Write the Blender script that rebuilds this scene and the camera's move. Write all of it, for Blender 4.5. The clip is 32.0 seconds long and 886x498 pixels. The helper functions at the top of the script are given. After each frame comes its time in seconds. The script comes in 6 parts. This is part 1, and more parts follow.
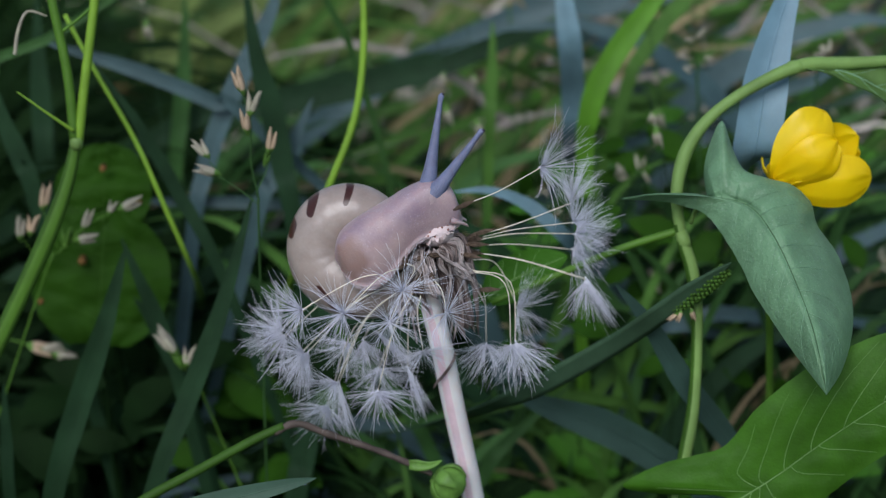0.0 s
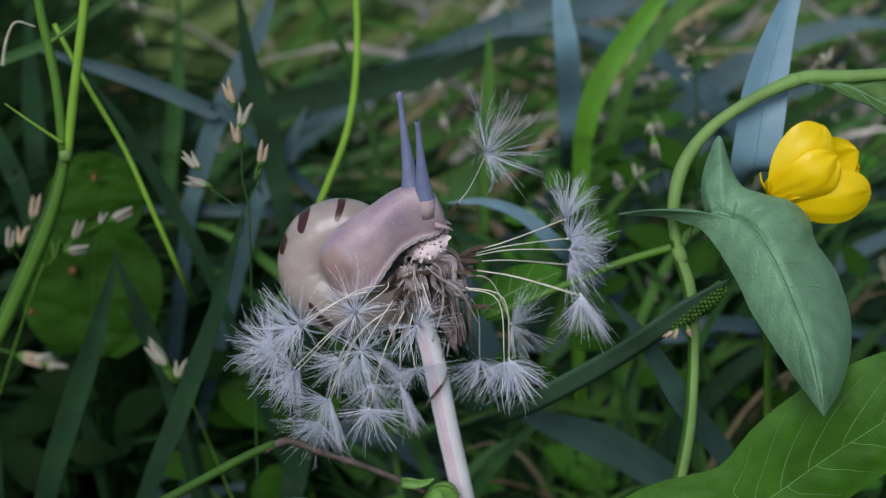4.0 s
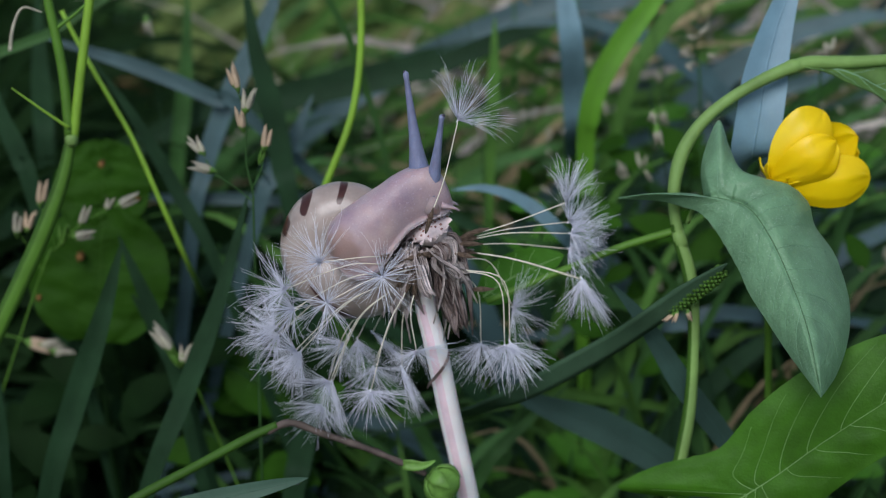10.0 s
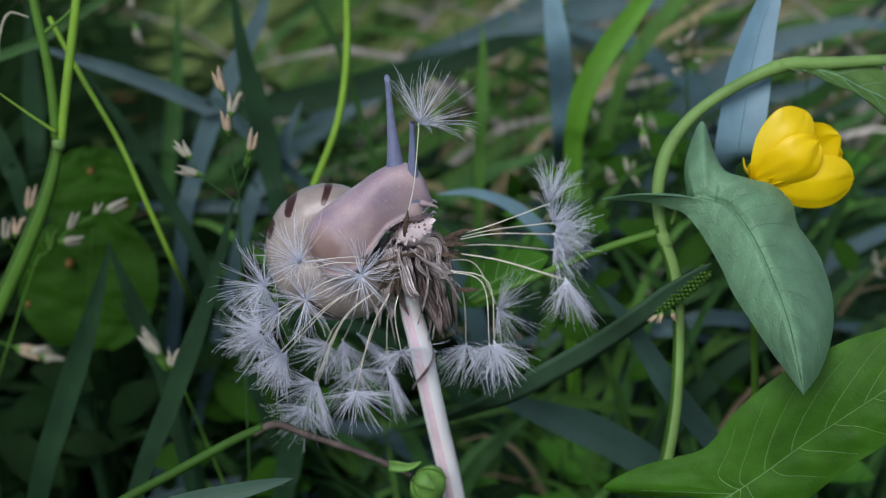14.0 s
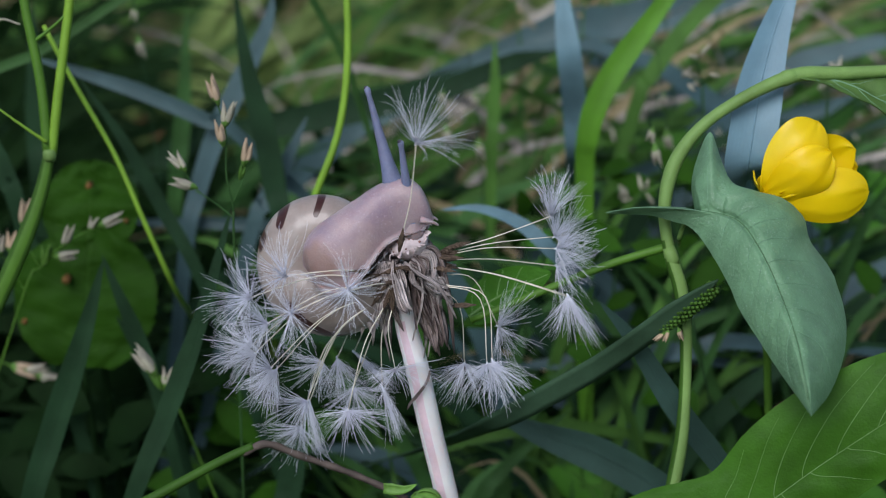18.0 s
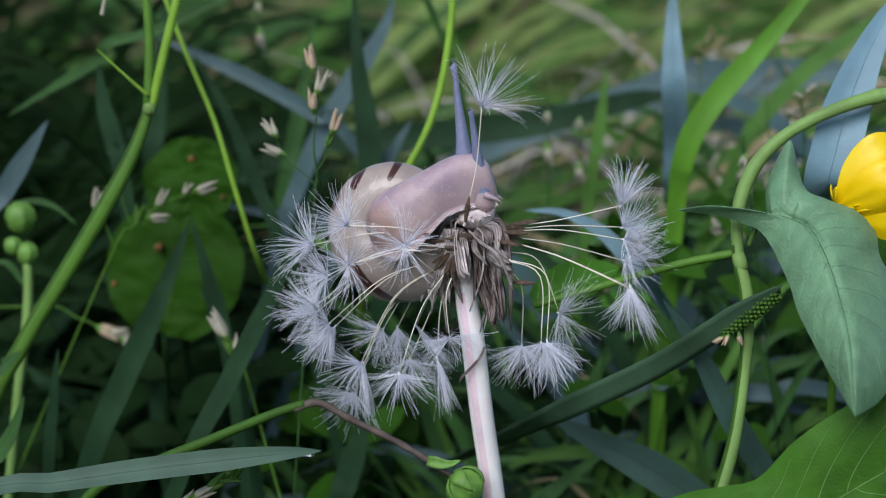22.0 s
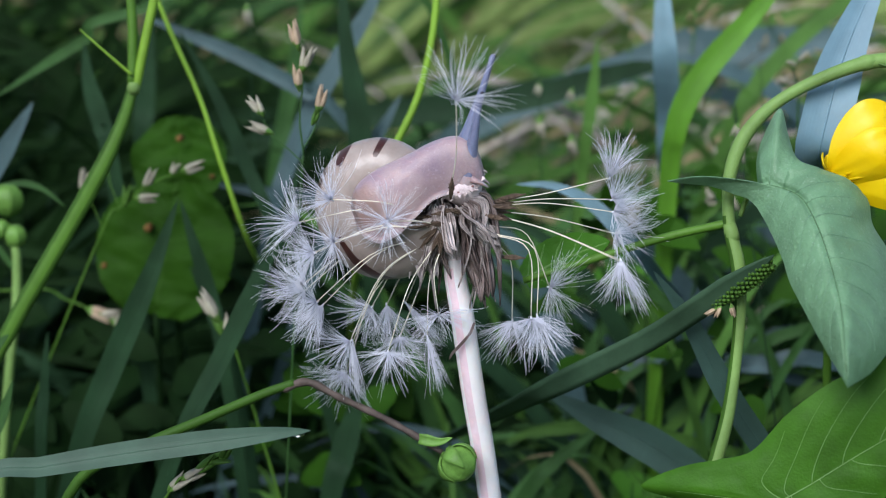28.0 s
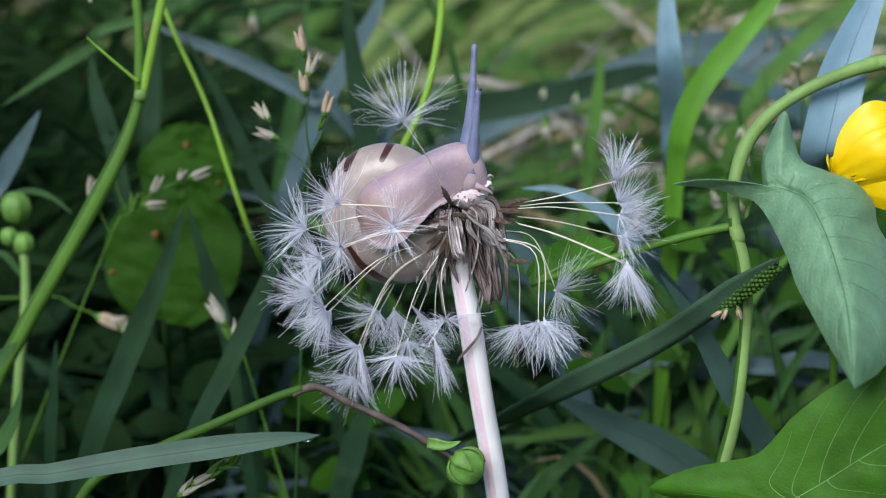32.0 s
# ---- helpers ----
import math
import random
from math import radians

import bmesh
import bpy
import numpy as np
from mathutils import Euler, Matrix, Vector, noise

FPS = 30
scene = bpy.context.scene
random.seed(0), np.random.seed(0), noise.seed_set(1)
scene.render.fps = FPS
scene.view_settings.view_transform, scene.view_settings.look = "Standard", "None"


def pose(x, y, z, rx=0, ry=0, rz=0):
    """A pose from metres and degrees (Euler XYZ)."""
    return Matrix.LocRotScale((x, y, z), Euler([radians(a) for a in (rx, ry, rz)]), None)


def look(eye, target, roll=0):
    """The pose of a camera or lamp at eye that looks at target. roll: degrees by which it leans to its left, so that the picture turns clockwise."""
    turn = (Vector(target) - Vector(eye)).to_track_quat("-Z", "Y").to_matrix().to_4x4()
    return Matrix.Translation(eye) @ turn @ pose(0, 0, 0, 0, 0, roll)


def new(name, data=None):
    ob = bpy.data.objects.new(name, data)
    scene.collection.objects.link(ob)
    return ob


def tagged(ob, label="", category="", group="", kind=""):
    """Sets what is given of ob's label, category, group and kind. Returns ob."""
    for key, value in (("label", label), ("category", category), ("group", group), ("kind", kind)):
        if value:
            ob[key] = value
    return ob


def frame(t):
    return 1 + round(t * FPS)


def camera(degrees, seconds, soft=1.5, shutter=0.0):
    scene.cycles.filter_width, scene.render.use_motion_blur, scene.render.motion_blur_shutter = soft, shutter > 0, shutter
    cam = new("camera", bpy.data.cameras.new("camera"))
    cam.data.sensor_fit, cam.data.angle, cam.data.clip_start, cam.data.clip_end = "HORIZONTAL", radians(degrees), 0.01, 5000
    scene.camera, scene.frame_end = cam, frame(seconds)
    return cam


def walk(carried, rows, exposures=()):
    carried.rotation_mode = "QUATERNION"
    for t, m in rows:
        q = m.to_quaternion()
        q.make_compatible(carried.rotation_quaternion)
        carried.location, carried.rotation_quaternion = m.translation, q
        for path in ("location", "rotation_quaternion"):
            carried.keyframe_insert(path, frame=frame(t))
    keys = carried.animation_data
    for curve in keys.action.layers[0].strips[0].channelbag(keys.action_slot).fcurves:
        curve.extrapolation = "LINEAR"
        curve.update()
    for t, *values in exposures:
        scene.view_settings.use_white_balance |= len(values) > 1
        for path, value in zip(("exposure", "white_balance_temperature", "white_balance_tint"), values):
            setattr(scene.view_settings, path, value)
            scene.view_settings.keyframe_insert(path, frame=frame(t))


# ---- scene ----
cam = camera(28, 32.0, 1.1)
cam.data.dof.use_dof, cam.data.dof.focus_distance, cam.data.dof.aperture_fstop = True, 0.307, 15
PATH = [
    (0.0, pose(-0.02352, -0.30320, 0.24863, 71.722, 1.228, -4.602)),
    (0.5, pose(-0.02352, -0.29999, 0.25061, 71.346, 1.071, -4.394)),
    (1.0, pose(-0.02114, -0.29744, 0.24843, 71.229, 1.114, -4.240)),
    (1.5, pose(-0.02126, -0.29609, 0.24864, 71.021, 1.034, -4.174)),
    (2.0, pose(-0.02007, -0.29563, 0.24957, 70.845, 0.944, -4.193)),
    (2.5, pose(-0.02208, -0.29643, 0.25110, 70.845, 0.971, -4.541)),
    (3.0, pose(-0.02154, -0.29685, 0.25267, 70.929, 1.244, -4.489)),
    (3.5, pose(-0.02112, -0.29684, 0.25312, 71.065, 1.192, -4.366)),
    (5.5, pose(-0.01959, -0.29997, 0.25155, 71.386, 1.050, -4.574)),
    (6.0, pose(-0.02011, -0.30055, 0.24885, 71.835, 1.510, -4.261)),
    (6.5, pose(-0.01914, -0.30009, 0.24714, 71.682, 1.522, -3.958)),
    (7.0, pose(-0.01887, -0.29892, 0.24642, 71.650, 1.230, -3.867)),
    (7.5, pose(-0.01932, -0.29796, 0.24764, 71.382, 1.005, -3.932)),
    (8.0, pose(-0.01978, -0.29908, 0.24526, 71.463, 0.896, -4.125)),
    (8.5, pose(-0.01763, -0.30054, 0.24652, 71.203, 1.308, -4.166)),
    (9.0, pose(-0.01784, -0.30161, 0.24932, 71.304, 1.540, -4.072)),
    (9.5, pose(-0.01753, -0.30130, 0.24813, 71.562, 1.378, -3.859)),
    (10.0, pose(-0.01789, -0.30131, 0.24927, 71.457, 1.234, -3.781)),
    (10.5, pose(-0.01878, -0.30221, 0.25034, 71.622, 0.994, -3.895)),
    (11.0, pose(-0.01687, -0.30260, 0.24866, 71.772, 1.338, -4.008)),
    (11.5, pose(-0.01664, -0.30376, 0.24732, 72.043, 1.716, -3.772)),
    (12.0, pose(-0.01394, -0.30540, 0.24512, 72.034, 1.665, -3.534)),
    (12.5, pose(-0.01469, -0.30569, 0.24589, 72.120, 1.484, -3.405)),
    (13.0, pose(-0.01383, -0.30402, 0.24406, 72.518, 1.280, -3.379)),
    (13.5, pose(-0.01384, -0.30414, 0.24500, 72.310, 1.278, -3.534)),
    (14.0, pose(-0.01407, -0.30395, 0.24522, 72.293, 1.517, -3.642)),
    (14.5, pose(-0.01477, -0.30263, 0.24496, 72.133, 1.629, -3.749)),
    (16.5, pose(-0.01223, -0.29830, 0.24195, 73.190, 0.951, -2.952)),
    (17.0, pose(-0.00862, -0.29317, 0.24395, 73.354, 1.548, -2.697)),
    (17.5, pose(-0.00892, -0.29265, 0.24149, 73.572, 1.624, -2.401)),
    (18.0, pose(-0.00394, -0.29508, 0.23716, 73.635, 1.664, -1.920)),
    (18.5, pose(0.00071, -0.29911, 0.23128, 74.387, 1.472, -1.028)),
    (19.0, pose(0.00293, -0.30249, 0.23169, 75.638, 1.009, -0.192)),
    (19.5, pose(0.00445, -0.30369, 0.23042, 75.757, 0.644, -0.060)),
    (20.0, pose(0.00425, -0.30586, 0.22996, 76.616, 0.777, 0.988)),
    (20.5, pose(0.00869, -0.30034, 0.22481, 77.002, -0.237, 2.529)),
    (21.0, pose(0.00943, -0.30355, 0.21785, 77.414, -1.902, 3.468)),
    (21.5, pose(0.01323, -0.30286, 0.21366, 77.721, -2.489, 4.177)),
    (22.0, pose(0.01499, -0.30507, 0.20871, 78.273, -3.130, 4.955)),
    (22.5, pose(0.01771, -0.30442, 0.20712, 78.112, -2.974, 4.947)),
    (23.0, pose(0.01711, -0.30625, 0.20921, 78.073, -2.652, 4.974)),
    (23.5, pose(0.01919, -0.30654, 0.20825, 78.298, -2.577, 4.954)),
    (24.0, pose(0.01960, -0.30598, 0.20784, 78.327, -2.768, 4.948)),
    (24.5, pose(0.01904, -0.30431, 0.20874, 77.977, -2.696, 4.846)),
    (25.0, pose(0.01867, -0.30269, 0.20939, 78.068, -2.713, 4.968)),
    (25.5, pose(0.01744, -0.30353, 0.20980, 77.880, -2.832, 4.790)),
    (27.5, pose(0.01868, -0.30104, 0.20792, 77.477, -2.012, 5.124)),
    (28.0, pose(0.01859, -0.30140, 0.20805, 77.506, -2.106, 5.061)),
    (28.5, pose(0.01886, -0.30181, 0.20810, 77.514, -2.180, 4.923)),
    (29.0, pose(0.01805, -0.30158, 0.20803, 77.647, -2.015, 4.876)),
    (29.5, pose(0.01811, -0.30013, 0.20802, 77.505, -1.775, 4.940)),
    (30.0, pose(0.01755, -0.29772, 0.20795, 77.470, -1.891, 5.080)),
    (30.5, pose(0.01832, -0.29882, 0.20780, 77.203, -1.985, 5.216)),
    (31.0, pose(0.01909, -0.30081, 0.20817, 77.207, -2.036, 5.234)),
    (31.5, pose(0.01945, -0.30292, 0.20814, 77.383, -1.966, 5.125)),
    (32.0, pose(0.01829, -0.30263, 0.20841, 77.629, -1.658, 5.119)),
]
walk(cam, PATH, [(0.0, 0.62), (14.5, 0.66), (17.0, 0.68), (21.0, 0.91), (25.0, 1.02), (29.0, 1.22), (32.0, 1.24)])

# ---- light ----
world = bpy.data.worlds.new("sky")
scene.world = world
world.use_nodes = True
sky = world.node_tree.nodes.new("ShaderNodeTexSky")
sky.sky_type, sky.sun_disc = "NISHITA", False
sky.sun_elevation, sky.sun_rotation = radians(44), radians(200)
world.node_tree.links.new(sky.outputs[0], world.node_tree.nodes["Background"].inputs[0])
world.node_tree.nodes["Background"].inputs[1].default_value = 0.07
sun = new("sun", bpy.data.lights.new("sun", "SUN"))
sun.data.energy, sun.data.angle, sun.data.color = 1.75, radians(40), (0.945, 0.945, 1.0)
sun.matrix_world = look((-0.45, -1.25, 1.3), (0, 0, 0.1))


# ---- materials ----
def material(name, colour, rough=0.5, vary=0.25, scale=300.0, fine=2500.0, bump=0.15, translucent=0.0, sub=0.0, ribs=0.0, tint=None, spread=0.15, metal=0.0, spec=0.25, bands=None, fleck=None, fleck_scale=3200.0):
    """Two scales of noise on the colour, fine relief, and some hue of its own for each object."""
    m = bpy.data.materials.new(name)
    m.use_nodes = True
    nt, n = m.node_tree, m.node_tree.nodes
    bsdf, out = n["Principled BSDF"], n["Material Output"]
    bsdf.inputs["Roughness"].default_value, bsdf.inputs["Metallic"].default_value = rough, metal
    bsdf.inputs["Specular IOR Level"].default_value = spec

    def link(a, b):
        nt.links.new(a, b)

    co = n.new("ShaderNodeTexCoord")
    big, small = n.new("ShaderNodeTexNoise"), n.new("ShaderNodeTexNoise")
    big.inputs["Scale"].default_value, small.inputs["Scale"].default_value = scale, fine
    big.inputs["Detail"].default_value = 4
    link(co.outputs["Object"], big.inputs["Vector"])
    link(co.outputs["Object"], small.inputs["Vector"])
    ramp = n.new("ShaderNodeMix")
    ramp.data_type = "RGBA"
    dark = [c * (1 - vary) for c in colour]
    light = tint or [min(1, c * (1 + vary)) for c in colour]
    ramp.inputs[6].default_value, ramp.inputs[7].default_value = (*dark, 1), (*light, 1)
    mixed = n.new("ShaderNodeMath")
    mixed.operation = "MULTIPLY_ADD"
    mixed.inputs[1].default_value = 0.35
    link(small.outputs[0], mixed.inputs[0])
    soft = n.new("ShaderNodeMapRange")
    soft.inputs[1].default_value, soft.inputs[2].default_value = 0.3, 0.7
    soft.inputs[3].default_value, soft.inputs[4].default_value = -0.15, 0.8
    link(big.outputs[0], soft.inputs[0])
    link(soft.outputs[0], mixed.inputs[2])
    link(mixed.outputs[0], ramp.inputs[0])
    info = n.new("ShaderNodeObjectInfo")
    geo = n.new("ShaderNodeNewGeometry")
    both = n.new("ShaderNodeMath")
    both.operation = "ADD"
    link(info.outputs["Random"], both.inputs[0])
    link(geo.outputs["Random Per Island"], both.inputs[1])
    val = n.new("ShaderNodeMapRange")
    val.inputs[2].default_value = 2.0
    val.inputs[3].default_value, val.inputs[4].default_value = 1 - spread, 1 + spread
    link(both.outputs[0], val.inputs[0])
    hsv = n.new("ShaderNodeHueSaturation")
    link(ramp.outputs[2], hsv.inputs["Color"])
    link(val.outputs[0], hsv.inputs["Value"])
    last = hsv.outputs[0]
    if fleck:
        # fine pale hairs and specks on the surface
        dots = n.new("ShaderNodeTexNoise")
        dots.inputs["Scale"].default_value, dots.inputs["Detail"].default_value = fleck_scale, 1.0
        link(co.outputs["Object"], dots.inputs["Vector"])
        pick = n.new("ShaderNodeMapRange")
        pick.inputs[1].default_value, pick.inputs[2].default_value = 0.63, 0.74
        pick.inputs[4].default_value = 0.4
        link(dots.outputs[0], pick.inputs[0])
        over = n.new("ShaderNodeMix")
        over.data_type = "RGBA"
        over.inputs[7].default_value = (*fleck, 1)
        link(pick.outputs[0], over.inputs[0])
        link(last, over.inputs[6])
        last = over.outputs[2]
    link(last, bsdf.inputs["Base Color"])
    height = small.outputs[0]
    if ribs:
        uv = n.new("ShaderNodeUVMap")
        wave = n.new("ShaderNodeTexWave")
        wave.inputs["Scale"].default_value, wave.inputs["Distortion"].default_value = ribs, 0.6
        link(uv.outputs[0], wave.inputs["Vector"])
        add = n.new("ShaderNodeMath")
        add.operation = "MULTIPLY_ADD"
        add.inputs[1].default_value = 1.2
        link(wave.outputs[1], add.inputs[0])
        link(height, add.inputs[2])
        height = add.outputs[0]
    bp = n.new("ShaderNodeBump")
    bp.inputs["Strength"].default_value, bp.inputs["Distance"].default_value = bump, 0.0003
    link(height, bp.inputs["Height"])
    link(bp.outputs[0], bsdf.inputs["Normal"])
    if bands:
        at = n.new("ShaderNodeAttribute")
        at.attribute_name = "band"
        edge = n.new("ShaderNodeMapRange")
        edge.interpolation_type = "SMOOTHSTEP"
        edge.inputs[1].default_value, edge.inputs[2].default_value = 0.42, 0.58
        jag = n.new("ShaderNodeMath")
        jag.operation = "MULTIPLY_ADD"
        jag.inputs[1].default_value = 0.25
        link(big.outputs[0], jag.inputs[0])
        link(at.outputs["Fac"], jag.inputs[2])
        less = n.new("ShaderNodeMath")
        less.operation = "SUBTRACT"
        less.inputs[1].default_value = 0.125
        link(jag.outputs[0], less.inputs[0])
        link(less.outputs[0], edge.inputs[0])
        over = n.new("ShaderNodeMix")
        over.data_type = "RGBA"
        over.inputs[7].default_value = (*bands, 1)
        link(edge.outputs[0], over.inputs[0])
        link(last, over.inputs[6])
        link(over.outputs[2], bsdf.inputs["Base Color"])
    if sub:
        bsdf.inputs["Subsurface Weight"].default_value = sub
        bsdf.inputs["Subsurface Radius"].default_value = (1.0, 0.6, 0.5)
        bsdf.inputs["Subsurface Scale"].default_value = 0.003
    if translucent:
        tr, mx = n.new("ShaderNodeBsdfTranslucent"), n.new("ShaderNodeMixShader")
        mx.inputs[0].default_value = translucent
        link(hsv.outputs[0], tr.inputs[0])
        link(bsdf.outputs[0], mx.inputs[1])
        link(tr.outputs[0], mx.inputs[2])
        link(mx.outputs[0], out.inputs[0])
    return m


MAT = {
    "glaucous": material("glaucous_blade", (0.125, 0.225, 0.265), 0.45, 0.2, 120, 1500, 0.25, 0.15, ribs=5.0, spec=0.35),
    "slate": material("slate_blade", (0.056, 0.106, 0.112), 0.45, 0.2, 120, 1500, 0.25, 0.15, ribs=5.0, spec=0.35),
    "pale_glaucous": material("pale_glaucous_blade", (0.139, 0.255, 0.317), 0.45, 0.14, 120, 1500, 0.04, 0.15, ribs=5.0, spec=0.35),
    # near-black green: the shade deep among the stems is put into this colour
    "under": material("undergrowth_shade", (0.008, 0.024, 0.006), 0.6, 0.3, 120, 1500, 0.25, 0.2, ribs=4.0, spec=0.05),
    "deep": material("deep_blade", (0.017, 0.047, 0.02), 0.55, 0.25, 120, 1500, 0.2, 0.2, ribs=5.0, spec=0.1),
    "fresh": material("fresh_blade", (0.115, 0.30, 0.028), 0.45, 0.15, 120, 1500, 0.2, 0.35, ribs=5.0, spec=0.25),
    "mid": material("mid_blade", (0.048, 0.124, 0.034), 0.45, 0.25, 120, 1500, 0.25, 0.3, ribs=5.0, spread=0.45, spec=0.15),
    "lime": material("lime_blade", (0.08, 0.19, 0.036), 0.5, 0.2, 120, 1500, 0.25, 0.35, ribs=5.0, spread=0.4, spec=0.15),
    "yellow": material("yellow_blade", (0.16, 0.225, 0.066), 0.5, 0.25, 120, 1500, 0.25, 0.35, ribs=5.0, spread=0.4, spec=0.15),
    "straw": material("straw_blade", (0.27, 0.22, 0.12), 0.6, 0.3, 120, 1500, 0.3, 0.3, ribs=4.0, spread=0.6),
    "dry": material("dry_blade", (0.48, 0.43, 0.38), 0.7, 0.3, 120, 1500, 0.3, 0.2, ribs=4.0, spread=0.6, spec=0.1),
    "lime_stem": material("lime_stem", (0.21, 0.39, 0.04), 0.5, 0.15, 150, 1800, 0.2, 0.15),
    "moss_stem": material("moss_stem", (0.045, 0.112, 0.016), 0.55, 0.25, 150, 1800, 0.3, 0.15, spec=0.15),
    "green_stem": material("green_stem", (0.08, 0.19, 0.022), 0.5, 0.2, 150, 1800, 0.25, 0.15),
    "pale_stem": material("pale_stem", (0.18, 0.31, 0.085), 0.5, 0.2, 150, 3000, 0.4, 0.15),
    "brown_stem": material("brown_stem", (0.09, 0.07, 0.06), 0.7, 0.4, 300, 3000, 0.5),
    "leaf": material("leaf", (0.138, 0.272, 0.148), 0.42, 0.16, 220, 1700, 0.7, 0.2, spec=0.3, fleck=(0.42, 0.55, 0.46)),
    "leaf_pale": material("leaf_pale", (0.1, 0.195, 0.05), 0.5, 0.22, 200, 2500, 0.4, 0.3, spec=0.2),
    "leaf_low": material("leaf_low", (0.052, 0.17, 0.016), 0.5, 0.25, 150, 2500, 0.4, 0.25, spec=0.12),
    "leaf_broad": material("leaf_broad", (0.04, 0.128, 0.009), 0.5, 0.25, 150, 2200, 0.3, 0.25, spec=0.15),
    "dark_blade": material("dark_blade", (0.04, 0.082, 0.046), 0.6, 0.25, 120, 1500, 0.2, 0.1, spec=0.1),
    "sage_dark": material("dark_sage_blade", (0.036, 0.078, 0.062), 0.5, 0.2, 120, 1500, 0.25, 0.15, ribs=5.0, spec=0.25),
    "sage": material("sage_blade", (0.043, 0.096, 0.062), 0.5, 0.2, 120, 1500, 0.04, 0.15, ribs=5.0, spec=0.25),
    "leaf_round": material("leaf_round", (0.023, 0.074, 0.006), 0.6, 0.35, 70, 1500, 0.3, 0.2, spec=0.06),
    "groove": material("groove", (0.07, 0.15, 0.07), 0.5, 0.2, 200, 2500, 0.2, 0.15),
    "pale_vein": material("pale_vein", (0.19, 0.345, 0.22), 0.5, 0.1, 200, 2500, 0.2, 0.15),
    "leaf_vein": material("leaf_vein", (0.17, 0.32, 0.1), 0.5, 0.1, 200, 2500, 0.2, 0.15),
    "petal": material("petal", (1.0, 0.77, 0.001), 0.4, 0.05, 200, 2000, 0.1, 0.45, tint=(1.0, 0.80, 0.004), spread=0.04, spec=0.6),
    "dead_leaf": material("dead_leaf", (0.15, 0.085, 0.04), 0.8, 0.4, 200, 1800, 0.5, 0.15, spread=0.5, spec=0.1),
    "soil": material("soil", (0.034, 0.034, 0.016), 0.95, 0.5, 30, 700, 1.0, tint=(0.05, 0.078, 0.024), spec=0.05),
    "dandelion_stem": material("dandelion_stem", (0.9, 0.84, 0.85), 0.4, 0.08, 90, 1600, 0.3, sub=0.3, tint=(0.94, 0.91, 0.9)),
    "stem_top": material("stem_top", (0.5, 0.38, 0.38), 0.6, 0.45, 420, 2200, 0.9, sub=0.1, tint=(0.86, 0.76, 0.75)),
    "stem_streak": material("stem_streak", (0.8, 0.62, 0.68), 0.45, 0.2, 90, 1600, 0.3, sub=0.3),
    "bract": material("bract", (0.58, 0.47, 0.44), 0.75, 0.5, 350, 2600, 0.9, 0.1, ribs=3.0, tint=(0.86, 0.76, 0.74), spread=0.35),
    "dark_bract": material("dark_bract", (0.28, 0.19, 0.165), 0.8, 0.5, 350, 2600, 0.9, 0.1, ribs=3.0, tint=(0.45, 0.36, 0.34), spread=0.35),
    "receptacle": material("receptacle", (0.62, 0.52, 0.52), 0.7, 0.2, 500, 3000, 0.6),
    "pit": material("pit", (0.26, 0.13, 0.11), 0.8, 0.3),
    "achene": material("achene", (0.20, 0.14, 0.10), 0.7, 0.4, 900, 4000, 0.9, ribs=4.0),
    "beak": material("beak", (0.78, 0.73, 0.6), 0.5, 0.15, 300, 2000, 0.2),
    "hair": material("hair", (0.88, 0.895, 1.0), 0.3, 0.05, 300, 2000, 0.0, 0.3, spread=0.08),
    "shell": material("shell", (0.32, 0.26, 0.23), 0.28, 0.15, 160, 1800, 0.1, sub=0.25, tint=(0.44, 0.37, 0.33), spec=0.45, bands=(0.05, 0.018, 0.014)),
    "flesh": material("flesh", (0.29, 0.212, 0.27), 0.42, 0.14, 110, 2600, 0.35, sub=0.6, tint=(0.47, 0.36, 0.345), spec=0.38, bands=(0.30, 0.205, 0.185), fleck=(0.5, 0.42, 0.48), fleck_scale=1900.0),
    "tentacle": material("tentacle", (0.145, 0.165, 0.26), 0.35, 0.15, 500, 3500, 0.5, sub=0.3),
    "eye": material("eye", (0.05, 0.045, 0.06), 0.25),
    "spikelet": material("spikelet", (0.5, 0.45, 0.37), 0.6, 0.3, 500, 2500, 0.4, 0.3, tint=(0.58, 0.57, 0.42), spread=0.3),
    "tan_spikelet": material("tan_spikelet", (0.5, 0.38, 0.26), 0.6, 0.25, 500, 2500, 0.4, 0.25, spread=0.2),
    "dark_bud": material("dark_bud", (0.06, 0.14, 0.022), 0.5, 0.3, 400, 2000, 0.4, 0.1, spec=0.15),
    "bud": material("bud", (0.125, 0.265, 0.05), 0.45, 0.25, 400, 2000, 0.4, 0.15),
    "spot": material("spot", (0.14, 0.07, 0.02), 0.7, 0.3, 600, 2000, 0.3),
}
glass = bpy.data.materials.new("dew")
glass.use_nodes = True
gb = glass.node_tree.nodes["Principled BSDF"]
gb.inputs["Transmission Weight"].default_value, gb.inputs["Roughness"].default_value, gb.inputs["IOR"].default_value = 1.0, 0.02, 1.33
MAT["dew"] = glass


# ---- shapes ----
def V(p):
    """A place in millimetres."""
    return Vector(p) * 0.001


def smooth_line(pts, n):
    """n + 1 places on a smooth line through the given ones."""
    P = [Vector(p) for p in pts]
    P = [P[0] * 2 - P[1], *P, P[-1] * 2 - P[-2]]
    out, k = [], len(P) - 3
    for i in range(n + 1):
        u = min(i / n * k, k - 1e-6)
        j, f = int(u), u - int(u)
        a, b, c, d = P[j:j + 4]
        out.append(0.5 * (2 * b + (c - a) * f + (2 * a - 5 * b + 4 * c - d) * f * f + (3 * b - a - 3 * c + d) * f ** 3))
    return out


